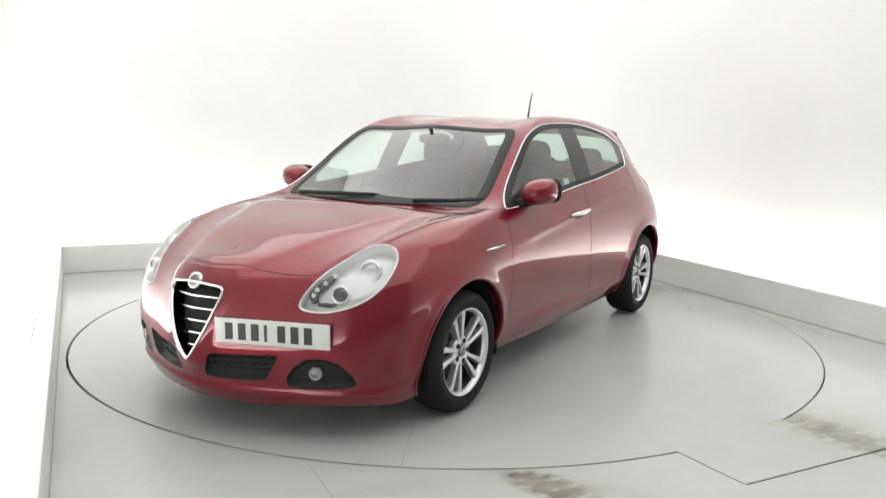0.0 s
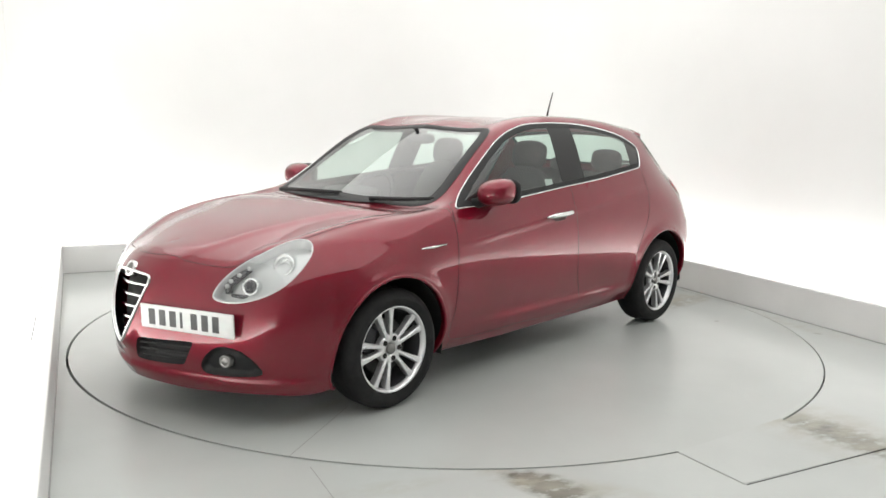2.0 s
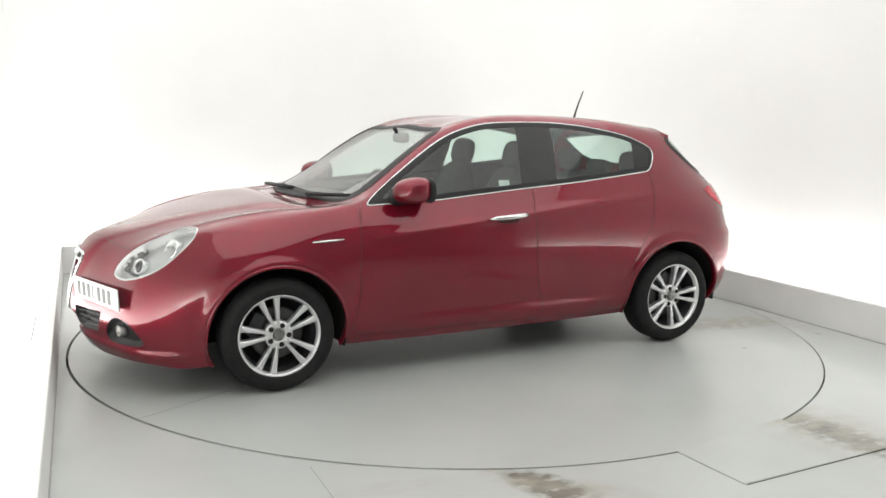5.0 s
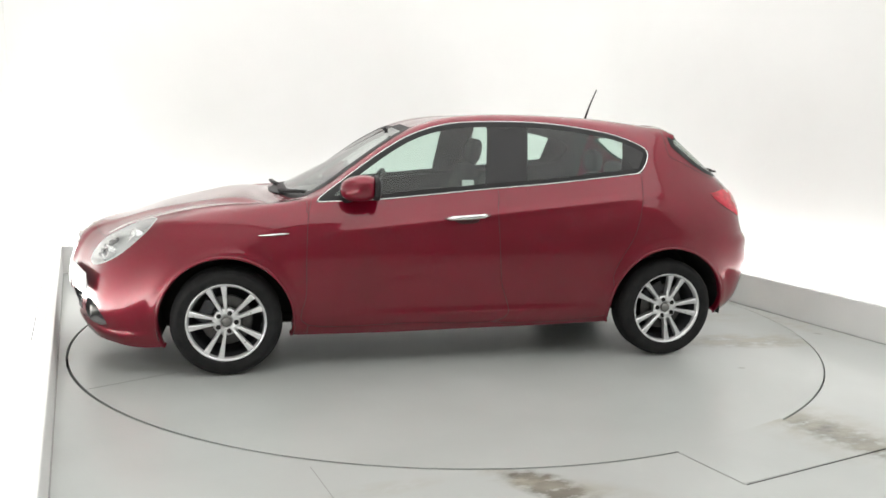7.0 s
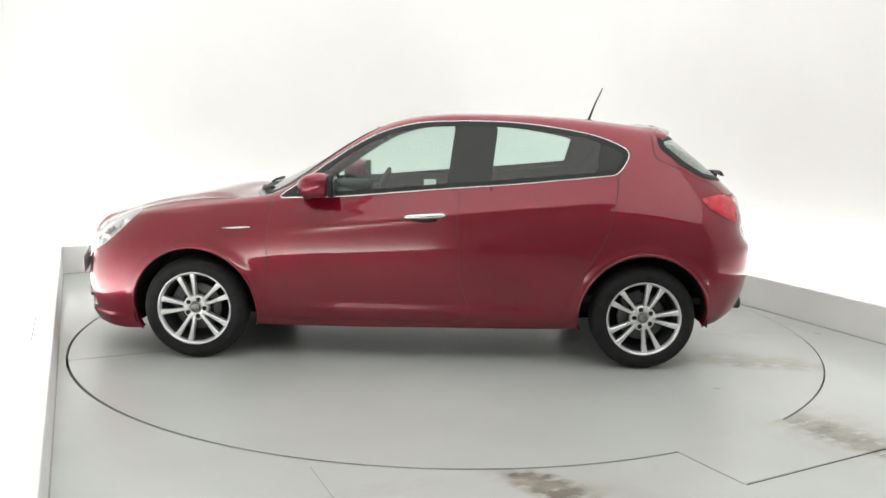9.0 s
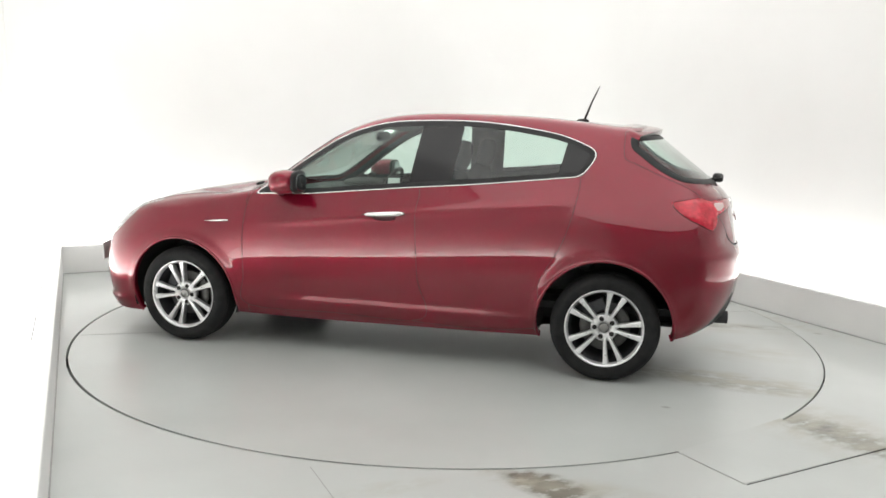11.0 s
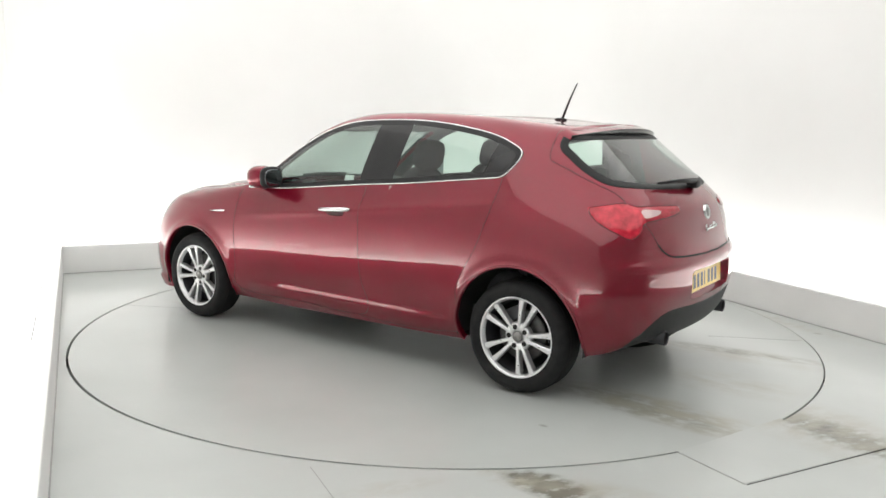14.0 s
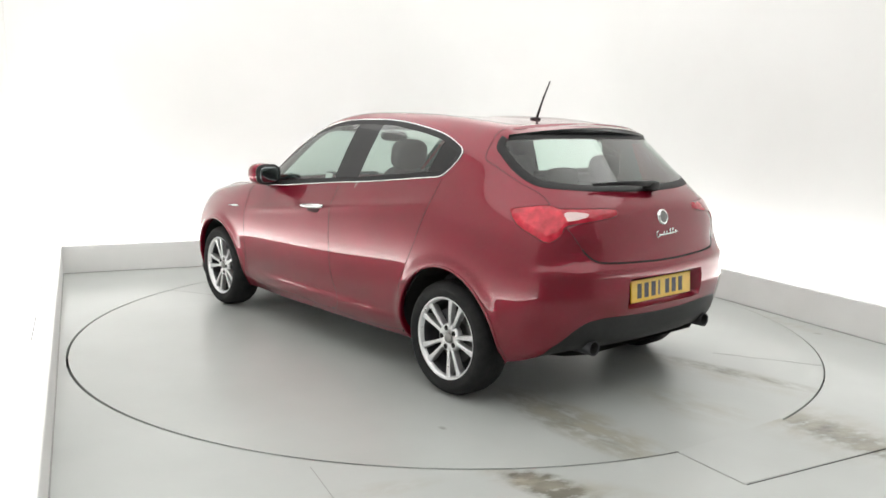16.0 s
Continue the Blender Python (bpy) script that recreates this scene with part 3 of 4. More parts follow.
cuts["front_door"] = (closed_curve(".865,.262 .872,.45 .872,.65 .862,.85 .845,.94 .80,.985 .5,.995 .13,1.02 -.205,1.05 -.215,.9 -.222,.78 -.24,.5 -.262,.262 .3,.26", 4), XZ, side(-1.3, 1.0, 0.5))
cuts["rear_door"] = (closed_curve("-.1,.262 -.1,.5 -.1,.78 -.1,.9 -.1,1.05 -.5,1.08 -.83,1.115 -1.08,1.14 -1.135,1.12 -1.115,.95 -1.06,.76 -.98,.62 -.93,.50 -.92,.262", 4), XZ, side(-1.3, 1.0, 0.5))
cuts["tailgate"] = (closed_curve("0,.738 .19,.74 .40,.748 .51,.765 .58,.85 .62,.93 .632,.99 .625,1.06 .66,1.15 .66,1.35 .5,1.37 0,1.385 -.5,1.37 -.66,1.35 -.625,1.06 -.62,.93 -.51,.765", 4), YZ, stern)
cuts["rear_bumper"] = (np.array([(-1.55, 0.1), (-1.55, 0.42), (-1.66, 0.62), (-1.735, 0.86), (-1.80, 0.89), (-1.90, 0.80), (-2.3, 0.80), (-2.3, 0.1)]), XZ, lambda V: V[:, 0] < -1.4)
cuts["front_bumper"] = (np.array([(1.60, 0.05), (1.60, 0.36), (1.70, 0.53), (1.83, 0.645), (1.93, 0.80), (2.4, 0.90), (2.4, 0.05)]), XZ, lambda V: V[:, 0] > 1.4)
middle_line = np.abs(SHELL[:, 1]) < 1e-6
mask = {}
for name, (outline, axes, where) in cuts.items():
    mask[name] = cut(SHELL, TRI, outline, axes, where)
SHELL[middle_line, 1] = 0.0

# which piece each triangle belongs to: the first that claims it
PIECES = ("arch_front", "arch_rear", "side_window", "windscreen", "rear_window", "headlight", "tail_light", "grille", "intake", "fog_recess",
          "plate_recess", "diffuser", "bonnet", "front_door", "rear_door", "tailgate", "rear_bumper", "front_bumper")
piece = np.full(len(TRI), -1)
for i, name in enumerate(PIECES):
    piece[(piece < 0) & mask[name]] = i
mid = SHELL[TRI].mean(1)
FENDER, BODY = len(PIECES), len(PIECES) + 1
piece[(piece < 0) & (mid[:, 0] > 0.866) & (mid[:, 2] < 0.955)] = FENDER
piece[piece < 0] = BODY


def is_piece(*names):
    return np.isin(piece, [PIECES.index(n) if n in PIECES else {"fender": FENDER, "body": BODY}[n] for n in names])


def corner_normals(V, T):
    n = np.cross(V[T[:, 1]] - V[T[:, 0]], V[T[:, 2]] - V[T[:, 0]])
    N = np.zeros_like(V)
    for k in range(3):
        np.add.at(N, T[:, k], n)
    flat = np.abs(V[:, 1]) < 1e-6
    N[flat, 1] = 0
    return N / np.maximum(np.linalg.norm(N, axis=1), 1e-9)[:, None]


NORMAL = corner_normals(SHELL, TRI)


def set_back(name, depth, rim=0.03):
    """Sink a piece of the shell below the rest, with sloping sides."""
    global SHELL
    inner = np.unique(TRI[is_piece(name)])
    edge = set(np.unique(TRI[~is_piece(name)]).tolist())
    move = np.array([i for i in inner if i not in edge])
    SHELL[move] -= NORMAL[move] * depth


set_back("plate_recess", 0.06)
set_back("fog_recess", 0.03)
set_back("intake", 0.05)
set_back("tail_light", -0.006)


def rings(chosen):
    """The outlines of a set of triangles as closed or open chains of corner numbers (left half of the car)."""
    t = TRI[chosen]
    e = np.concatenate([t[:, [0, 1]], t[:, [1, 2]], t[:, [2, 0]]])
    key = {}
    for a, b in e.tolist():
        key[(min(a, b), max(a, b))] = key.get((min(a, b), max(a, b)), 0) + 1
    follow = {}
    for (a, b), n in key.items():
        if n == 1 and not (abs(SHELL[a, 1]) < 1e-6 and abs(SHELL[b, 1]) < 1e-6):
            follow.setdefault(a, []).append(b)
            follow.setdefault(b, []).append(a)
    chains = []
    while follow:
        ends = [v for v, w in follow.items() if len(w) == 1]
        v = ends[0] if ends else next(iter(follow))
        chain = [v]
        while follow.get(v):
            w = follow[v].pop()
            follow[w].remove(v)
            if not follow[v]:
                del follow[v]
            chain.append(w)
            v = w
        follow.pop(v, None) if not follow.get(v) else None
        chains.append(chain)
    return sorted(chains, key=len, reverse=True)


def eased(P, closed, times=3):
    for _ in range(times):
        Q = P.copy()
        Q[1:-1] = 0.25 * P[:-2] + 0.5 * P[1:-1] + 0.25 * P[2:]
        if closed:
            Q[0] = Q[-1] = 0.25 * P[-2] + 0.5 * P[0] + 0.25 * P[1]
        P = Q
    return P


def shell_panel(name, chosen, mat, parent, sides, label="", lift=0.0, lining=False):
    """A piece of the shell as one mesh: its left half, its right half, or both joined along the middle."""
    t = TRI[chosen]
    used, inv = np.unique(t, return_inverse=True)
    t = inv.reshape(-1, 3)
    V = SHELL[used] + NORMAL[used] * lift
    M = V * np.array([1, -1, 1])
    if lining:
        t = t[:, ::-1]
    if sides == "left":
        verts, faces = V, t
    elif sides == "right":
        verts, faces = M, t[:, ::-1]
    else:
        n = len(V)
        twin = np.where(np.abs(SHELL[used][:, 1]) < 1e-6, np.arange(n), np.arange(n) + n)
        verts, faces = np.concatenate([V, M]), np.concatenate([t, twin[t][:, ::-1]])
    me = bpy.data.meshes.new(name)
    me.from_pydata(verts.tolist(), [], faces.tolist())
    if sides == "both":
        bm = bmesh.new()
        bm.from_mesh(me)
        bmesh.ops.delete(bm, geom=[v for v in bm.verts if not v.link_faces], context="VERTS")
        bm.to_mesh(me)
        bm.free()
    me.shade_smooth()
    me.materials.append(mat)
    ob = new(name, me)
    ob.parent = parent
    if label:
        ob["label"] = label
    return ob


def bead_mesh(paths, profile, mirror=False):
    """Sweep a flat profile [(across, out), ...] along paths of (places, normals, closed)."""
    verts, faces = [], []
    for P, N, closed in paths:
        if mirror:
            P, N = P * np.array([1, -1, 1]), N * np.array([1, -1, 1])
        if closed:
            D = np.roll(P[:-1], -1, 0) - np.roll(P[:-1], 1, 0)
            P, N = P[:-1], N[:-1]
        else:
            D = np.gradient(P, axis=0)
        D /= np.maximum(np.linalg.norm(D, axis=1), 1e-9)[:, None]
        S = np.cross(N, D)
        S /= np.maximum(np.linalg.norm(S, axis=1), 1e-9)[:, None]
        base, k, n = len(verts), len(profile), len(P)
        for i in range(n):
            for a, o in profile:
                verts.append(P[i] + S[i] * a + N[i] * o)
        for i in range(n if closed else n - 1):
            j = (i + 1) % n
            for q in range(k - 1):
                faces.append((base + i * k + q, base + j * k + q, base + j * k + q + 1, base + i * k + q + 1))
    return verts, faces


def bead(name, paths, profile, mat, parent, mirror=False, label="", smooth=True):
    verts, faces = bead_mesh(paths, profile, mirror)
    me = bpy.data.meshes.new(name)
    me.from_pydata([tuple(v) for v in verts], [], faces)
    if smooth:
        me.shade_smooth()
    me.materials.append(mat)
    ob = new(name, me)
    ob.parent = parent
    if label:
        ob["label"] = label
    return ob


def ring_paths(chosen, least=12, ease=3, keep=1):
    out = []
    for c in rings(chosen)[:keep]:
        if len(c) >= least:
            closed = c[0] == c[-1]
            P, N = eased(SHELL[c], closed, ease), eased(NORMAL[c], closed, ease)
            out.append((P, N / np.linalg.norm(N, axis=1)[:, None], closed))
    return out


def half_round(w, h, n=6):
    return [(w / 2 * math.cos(math.pi * i / n), h * math.sin(math.pi * i / n)) for i in range(n + 1)]
# ---- the car ----
car = new("car")
tagged(car, "dark red five-door hatchback car parked on the turntable", "car")
SIDES = (("left", False, 1), ("right", True, -1))


def lathe(bm, profile, n=64, m=None):
    """Turn a profile of (radius, along y) about the y axis."""
    rows = [[bm.verts.new((r * math.cos(2 * math.pi * i / n), y, r * math.sin(2 * math.pi * i / n))) for i in range(n)] for r, y in profile]
    for a, b in zip(rows, rows[1:]):
        for i in range(n):
            j = (i + 1) % n
            bm.faces.new((a[i], a[j], b[j], b[i]))
    if m is not None:
        bmesh.ops.transform(bm, matrix=m, verts=[v for r in rows for v in r])
    return rows


def tube(bm, points, radii, n=10):
    """A round bar through points, closed at the ends."""
    pts = [Vector(p) for p in points]
    rows = []
    for i, p in enumerate(pts):
        d = (pts[min(i + 1, len(pts) - 1)] - pts[max(i - 1, 0)]).normalized()
        a = d.cross(Vector((0.3, 0.2, 1))).normalized()
        b = d.cross(a)
        r = radii[i] if isinstance(radii, (list, tuple)) else radii
        rows.append([bm.verts.new(p + (a * math.cos(2 * math.pi * k / n) + b * math.sin(2 * math.pi * k / n)) * r) for k in range(n)])
    for a, b in zip(rows, rows[1:]):
        for k in range(n):
            bm.faces.new((a[k], a[(k + 1) % n], b[(k + 1) % n], b[k]))
    bm.faces.new(rows[0][::-1])
    bm.faces.new(rows[-1])


def soft_block(bm, cx, cy, cz, sx, sy, sz, power=4.0, nu=24, nv=14, m=None, shape=None):
    """A rounded cushion: a superellipsoid, bent by shape(x, y, z) in its own unit space."""
    def sp(c):
        return math.copysign(abs(c) ** (2 / power), c)
    rows = []
    for j in range(nv + 1):
        v = -math.pi / 2 + math.pi * j / nv
        row = []
        for i in range(nu):
            u = 2 * math.pi * i / nu
            p = Vector((sp(math.cos(v)) * sp(math.cos(u)), sp(math.cos(v)) * sp(math.sin(u)), sp(math.sin(v))))
            if shape:
                p = Vector(shape(*p))
            row.append(bm.verts.new((cx + p.x * sx, cy + p.y * sy, cz + p.z * sz)))
        rows.append(row)
    for a, b in zip(rows, rows[1:]):
        for i in range(nu):
            k = (i + 1) % nu
            bm.faces.new((a[i], a[k], b[k], b[i]))
    vs = [v for r in rows for v in r]
    if m is not None:
        bmesh.ops.transform(bm, matrix=m, verts=vs)
    bmesh.ops.remove_doubles(bm, verts=vs, dist=1e-4)


def painted_panels():
    shell_panel("bonnet", is_piece("bonnet"), PAINT, car, "both", "glossy dark red bonnet with two ridges")
    shell_panel("front_bumper", is_piece("front_bumper"), PAINT, car, "both")
    shell_panel("rear_bumper", is_piece("rear_bumper"), PAINT, car, "both")
    shell_panel("body_shell", is_piece("body"), PAINT, car, "both")
    gate = shell_panel("tailgate", is_piece("tailgate"), PAINT, car, "both")
    shell_panel("rear_window", is_piece("rear_window"), GLASS, gate, "both", "tinted rear window")
    shell_panel("number_plate_recess", is_piece("plate_recess"), PAINT, car, "both")
    shell_panel("rear_diffuser", is_piece("diffuser"), GREYPLASTIC, car, "both", "unpainted dark grey plastic")
    doors = {}
    for name, mirror, s in SIDES:
        shell_panel("fender", is_piece("fender"), PAINT, car, name)
        doors[name, 0] = shell_panel("front_door", is_piece("front_door"), PAINT, car, name)
        doors[name, 1] = shell_panel("rear_door", is_piece("rear_door"), PAINT, car, name)
    # dark joints between the panels
    skin = is_piece("bonnet", "front_bumper", "rear_bumper", "body", "tailgate", "fender", "front_door", "rear_door")
    owner = {}
    joints = {}
    hidden = {PIECES.index("rear_bumper"), BODY}
    hidden_too = {PIECES.index("front_bumper"), FENDER}
    for k in np.nonzero(skin)[0].tolist():
        t = TRI[k].tolist()
        for a, b in ((t[0], t[1]), (t[1], t[2]), (t[2], t[0])):
            e = (min(a, b), max(a, b))
            pair = {owner.get(e), piece[k]}
            if e in owner and owner[e] != piece[k] and pair != hidden and pair != hidden_too:
                joints[e] = True
            owner.setdefault(e, piece[k])
    follow = {}
    for a, b in joints:
        follow.setdefault(a, set()).add(b)
        follow.setdefault(b, set()).add(a)
    paths = []
    while follow:
        ends = [v for v, w in follow.items() if len(w) != 2]
        v = ends[0] if ends else next(iter(follow))
        chain = [v]
        while follow.get(v):
            w = follow[v].pop()
            follow[w].discard(v)
            if not follow[v]:
                del follow[v]
            chain.append(w)
            v = w
            if len(follow.get(v, ())) > 1:
                break
        if v in follow and not follow[v]:
            del follow[v]
        if len(chain) > 4 and np.abs(SHELL[chain, 1]).max() > 0.05:
            c = np.array(chain)
            N = eased(NORMAL[c], False, 2)
            paths.append((eased(SHELL[c], False, 2), N / np.linalg.norm(N, axis=1)[:, None], False))
    for name, mirror, s in SIDES:
        bead("panel_gap", paths, [(0.0017, 0.0002), (0.0017, 0.0010), (-0.0017, 0.0010), (-0.0017, 0.0002)], SEAM, car, mirror, "thin dark shut line", False)
    low = []
    for P, N, closed in paths:
        on = np.nonzero((P[:, 0] < -1.88) & (P[:, 2] < 0.82) & (np.abs(P[:, 1]) < 0.62))[0]
        if len(on) > 6:
            low.append((P[on[0]:on[-1] + 1], N[on[0]:on[-1] + 1], False))
    for name, mirror, s in SIDES:
        bead("tailgate_shut_line", low, [(0.0045, 0.0004), (0.0045, 0.0014), (-0.0045, 0.0014), (-0.0045, 0.0004)], GAP, gate, mirror, "dark gap under the tailgate", False)
    return doors, gate


def linings():
    """The dark inside of roof, doors and pillars."""
    inner = is_piece("body", "front_door", "rear_door", "tailgate") & (mid[:, 2] > 0.42) & (mid[:, 0] < 0.95) & (mid[:, 0] > -1.34)
    shell_panel("cabin_lining", inner, TRIM, car, "both", "dark cabin lining", -0.03, True)


def windows():
    ws = shell_panel("windscreen", is_piece("windscreen"), GLASS, car, "both", "raked tinted windscreen")
    outer = ring_paths(is_piece("windscreen"), ease=4)
    for name, mirror, s in SIDES:
        bead("windscreen_border", outer, [(0.028, 0.001), (0.024, 0.002), (-0.028, 0.002), (-0.03, 0.0)], BLACK, ws, mirror, "black printed edge")
    rw = ring_paths(is_piece("rear_window"), ease=4)
    for name, mirror, s in SIDES:
        bead("rear_window_border", rw, [(0.022, 0.001), (0.020, 0.002), (-0.020, 0.002), (-0.022, 0.0)], BLACK, car, mirror, "black printed edge")
    dlo = is_piece("side_window")
    x = mid[:, 0]
    pillar, quarter, clear = mask["b_pillar"], mask["quarter_trim"], mask["side_glass"]
    for name, mirror, s in SIDES:
        shell_panel("front_door_window", dlo & clear & ~pillar & (x > -0.3), GLASS, car, name, "tinted side window")
        shell_panel("rear_door_window", dlo & clear & ~pillar & (x < -0.3) & ~quarter, GLASS, car, name, "tinted side window")
        shell_panel("rear_quarter_trim", dlo & clear & quarter & ~pillar, PIANO, car, name, "black gloss corner trim")
        shell_panel("b_pillar_trim", dlo & clear & pillar, PIANO, car, name, "black pillar trim between the doors")
        shell_panel("window_frame", dlo & ~clear, BLACK, car, name, "black door window frame")
        bead("window_surround", ring_paths(dlo, ease=5), half_round(0.0078, 0.005), CHROME, car, mirror, "polished chrome strip round the side windows")
        bead("window_reveal", ring_paths(dlo, ease=5), [(0.003, -0.002), (0.003, -0.036), (-0.003, -0.036), (-0.003, -0.002)], TRIM, car, mirror, "dark inner edge of the door windows")
    bm = bmesh.new()
    box(bm, -0.035, -0.002, -0.02, 0.035, 0.002, 0.02, pose(-0.055, 0.762, 1.055, 20, 0, 0))
    part("window_sticker", bm, STICKER, car, "small pale sticker on the door glass")


def arches():
    for name, mirror, s in SIDES:
        for piece_name, cx, cz, r, low in (("arch_front", 1.305, 0.30, 0.362, 0.27), ("arch_rear", -1.30, 0.305, 0.372, 0.14)):
            paths = []
            for P, N, closed in ring_paths(is_piece(piece_name), ease=2):
                on = np.abs(np.hypot(P[:, 0] - cx, P[:, 2] - cz) - r) < 0.012
                if closed:
                    first = int(np.argmin(on))
                    P, N, on = (np.concatenate([q[first:-1], q[:first]]) for q in (P, N, on))
                paths.append((P[on], N[on], False))
            bead("wheel_arch_lip", paths, [(0.012, 0.001), (0.008, 0.006), (-0.002, 0.006), (-0.006, -0.006), (-0.004, -0.03)], PAINT, car, mirror)
            bm = bmesh.new()
            n = 40
            rows = []
            for y in (0.84, 0.50):
                rows.append([bm.verts.new((cx + (r + 0.006) * math.cos(a), s * y, cz + (r + 0.006) * math.sin(a))) for a in [-low + (math.pi + 2 * low) * i / n for i in range(n + 1)]])
            for i in range(n):
                bm.faces.new((rows[0][i], rows[0][i + 1], rows[1][i + 1], rows[1][i]))
            bm.faces.new(rows[1])
            part("arch_liner", bm, GAP, car, "black wheel-arch liner")


def underside():
    bm = bmesh.new()
    xs = [2.05, 1.9, 1.68, 1.67, 0.94, 0.93, 0.4, -0.3, -0.91, -0.92, -1.66, -1.67, -1.85, -1.9]
    half = [0.34, 0.56, 0.68, 0.52, 0.52, 0.70, 0.70, 0.70, 0.70, 0.52, 0.52, 0.68, 0.56, 0.45]
    for z in (0.212, 0.26):
        row = [(bm.verts.new((x, y, z + (0.07 if x < -1.2 else 0))), bm.verts.new((x, -y, z + (0.07 if x < -1.2 else 0)))) for x, y in zip(xs, half)]
        for a, b in zip(row, row[1:]):
            bm.faces.new((a[0], b[0], b[1], a[1]))
    part("underbody", bm, GAP, car, "dark underbody")


# -- wheels
def wheel(x, s, spin, z=0.30):
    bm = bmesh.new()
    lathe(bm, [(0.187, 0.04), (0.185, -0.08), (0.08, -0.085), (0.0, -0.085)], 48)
    w = part("wheel", bm, SHADEDALLOY, car, "silver ten-spoke alloy wheel with black tyre", True)
    w.matrix_local = pose(x, s * 0.775, z, 0, 0, 0 if s > 0 else 180) @ pose(0, 0, 0, 0, spin * s, 0)
    bm = bmesh.new()
    lathe(bm, [(0.205, -0.09), (0.215, -0.105), (0.25, -0.108), (0.278, -0.098), (0.294, -0.075), (0.3, -0.04), (0.3, 0.04), (0.294, 0.072), (0.28, 0.092), (0.262, 0.102),
               (0.255, 0.1035), (0.248, 0.102), (0.232, 0.101), (0.22, 0.096), (0.213, 0.088), (0.207, 0.07)], 72)
    part("tyre", bm, RUBBER, w, "black rubber tyre", True)
    bm = bmesh.new()
    for y in (-0.045, -0.015, 0.015, 0.045):
        lathe(bm, [(0.3005, y - 0.003), (0.297, y), (0.3005, y + 0.003)], 72)
    part("tread_groove", bm, GAP, w)
    # barrel coloured near-black to carry the shade behind the spokes
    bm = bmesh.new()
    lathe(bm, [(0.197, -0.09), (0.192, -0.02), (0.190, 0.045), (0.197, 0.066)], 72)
    part("rim_barrel", bm, SHADEDALLOY, w, "inside of the rim, its shade put into near-black metal", True)
    bm = bmesh.new()
    lathe(bm, [(0.197, 0.066), (0.2015, 0.080), (0.208, 0.089), (0.2145, 0.093), (0.217, 0.088), (0.215, 0.075)], 72)
    part("rim", bm, ALLOY, w, "bright silver alloy rim", True)
    bm = bmesh.new()
    lathe(bm, [(0.05, 0.0), (0.06, 0.012), (0.135, 0.012), (0.14, 0.008), (0.14, -0.012), (0.05, -0.012)], 48)
    part("brake_disc", bm, DISC, w, "dark iron brake disc", True)
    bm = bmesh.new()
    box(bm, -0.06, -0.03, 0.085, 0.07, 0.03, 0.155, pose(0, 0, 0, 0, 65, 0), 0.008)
    part("brake_caliper", bm, SHADEDALLOY, w)
    # five pairs of spokes
    for k in range(5):
        for d in (-1, 1):
            bm = bmesh.new()
            a0, a1 = radians(72 * k + d * 12.5), radians(72 * k + d * 11.8)
            rows = []
            for q, (r, width, top, deep) in enumerate(((0.045, 0.016, 0.066, 0.03), (0.09, 0.0185, 0.073, 0.035), (0.14, 0.0225, 0.077, 0.04), (0.18, 0.028, 0.080, 0.04), (0.2035, 0.037, 0.081, 0.05))):
                a = a0 + (a1 - a0) * q / 4
                c, e = Vector((math.cos(a), 0, math.sin(a))), Vector((-math.sin(a), 0, math.cos(a)))
                o = c * r
                rows.append([bm.verts.new(o + e * (sx * width) + Vector((0, yy, 0))) for sx, yy in ((-0.5, deep), (-0.5, top - 0.004), (-0.32, top), (0.32, top), (0.5, top - 0.004), (0.5, deep))])
            for p, n in zip(rows, rows[1:]):
                for i in range(6):
                    j = (i + 1) % 6
                    bm.faces.new((p[i], p[j], n[j], n[i]))
            part("spoke", bm, ALLOY, w)
    bm = bmesh.new()
    lathe(bm, [(0.077, 0.03), (0.077, 0.055), (0.07, 0.066), (0.05, 0.068), (0.032, 0.064), (0.03, 0.058), (0.0, 0.058)], 40)
    part("hub", bm, ALLOY, w, "", True)
    bm = bmesh.new()
    lathe(bm, [(0.027, 0.058), (0.0265, 0.07), (0.022, 0.073), (0.0, 0.074)], 32)
    part("hub_cap", bm, STEEL, w, "round centre cap", True)
    for k in range(5):
        a = radians(72 * k + 36)
        bm = bmesh.new()
        lathe(bm, [(0.0135, 0.06), (0.0135, 0.0695), (0.0115, 0.07), (0.0, 0.0695)], 16, Matrix.Translation((0.052 * math.cos(a), 0, 0.052 * math.sin(a))))
        part("bolt_hole", bm, GAP, w)
    return w


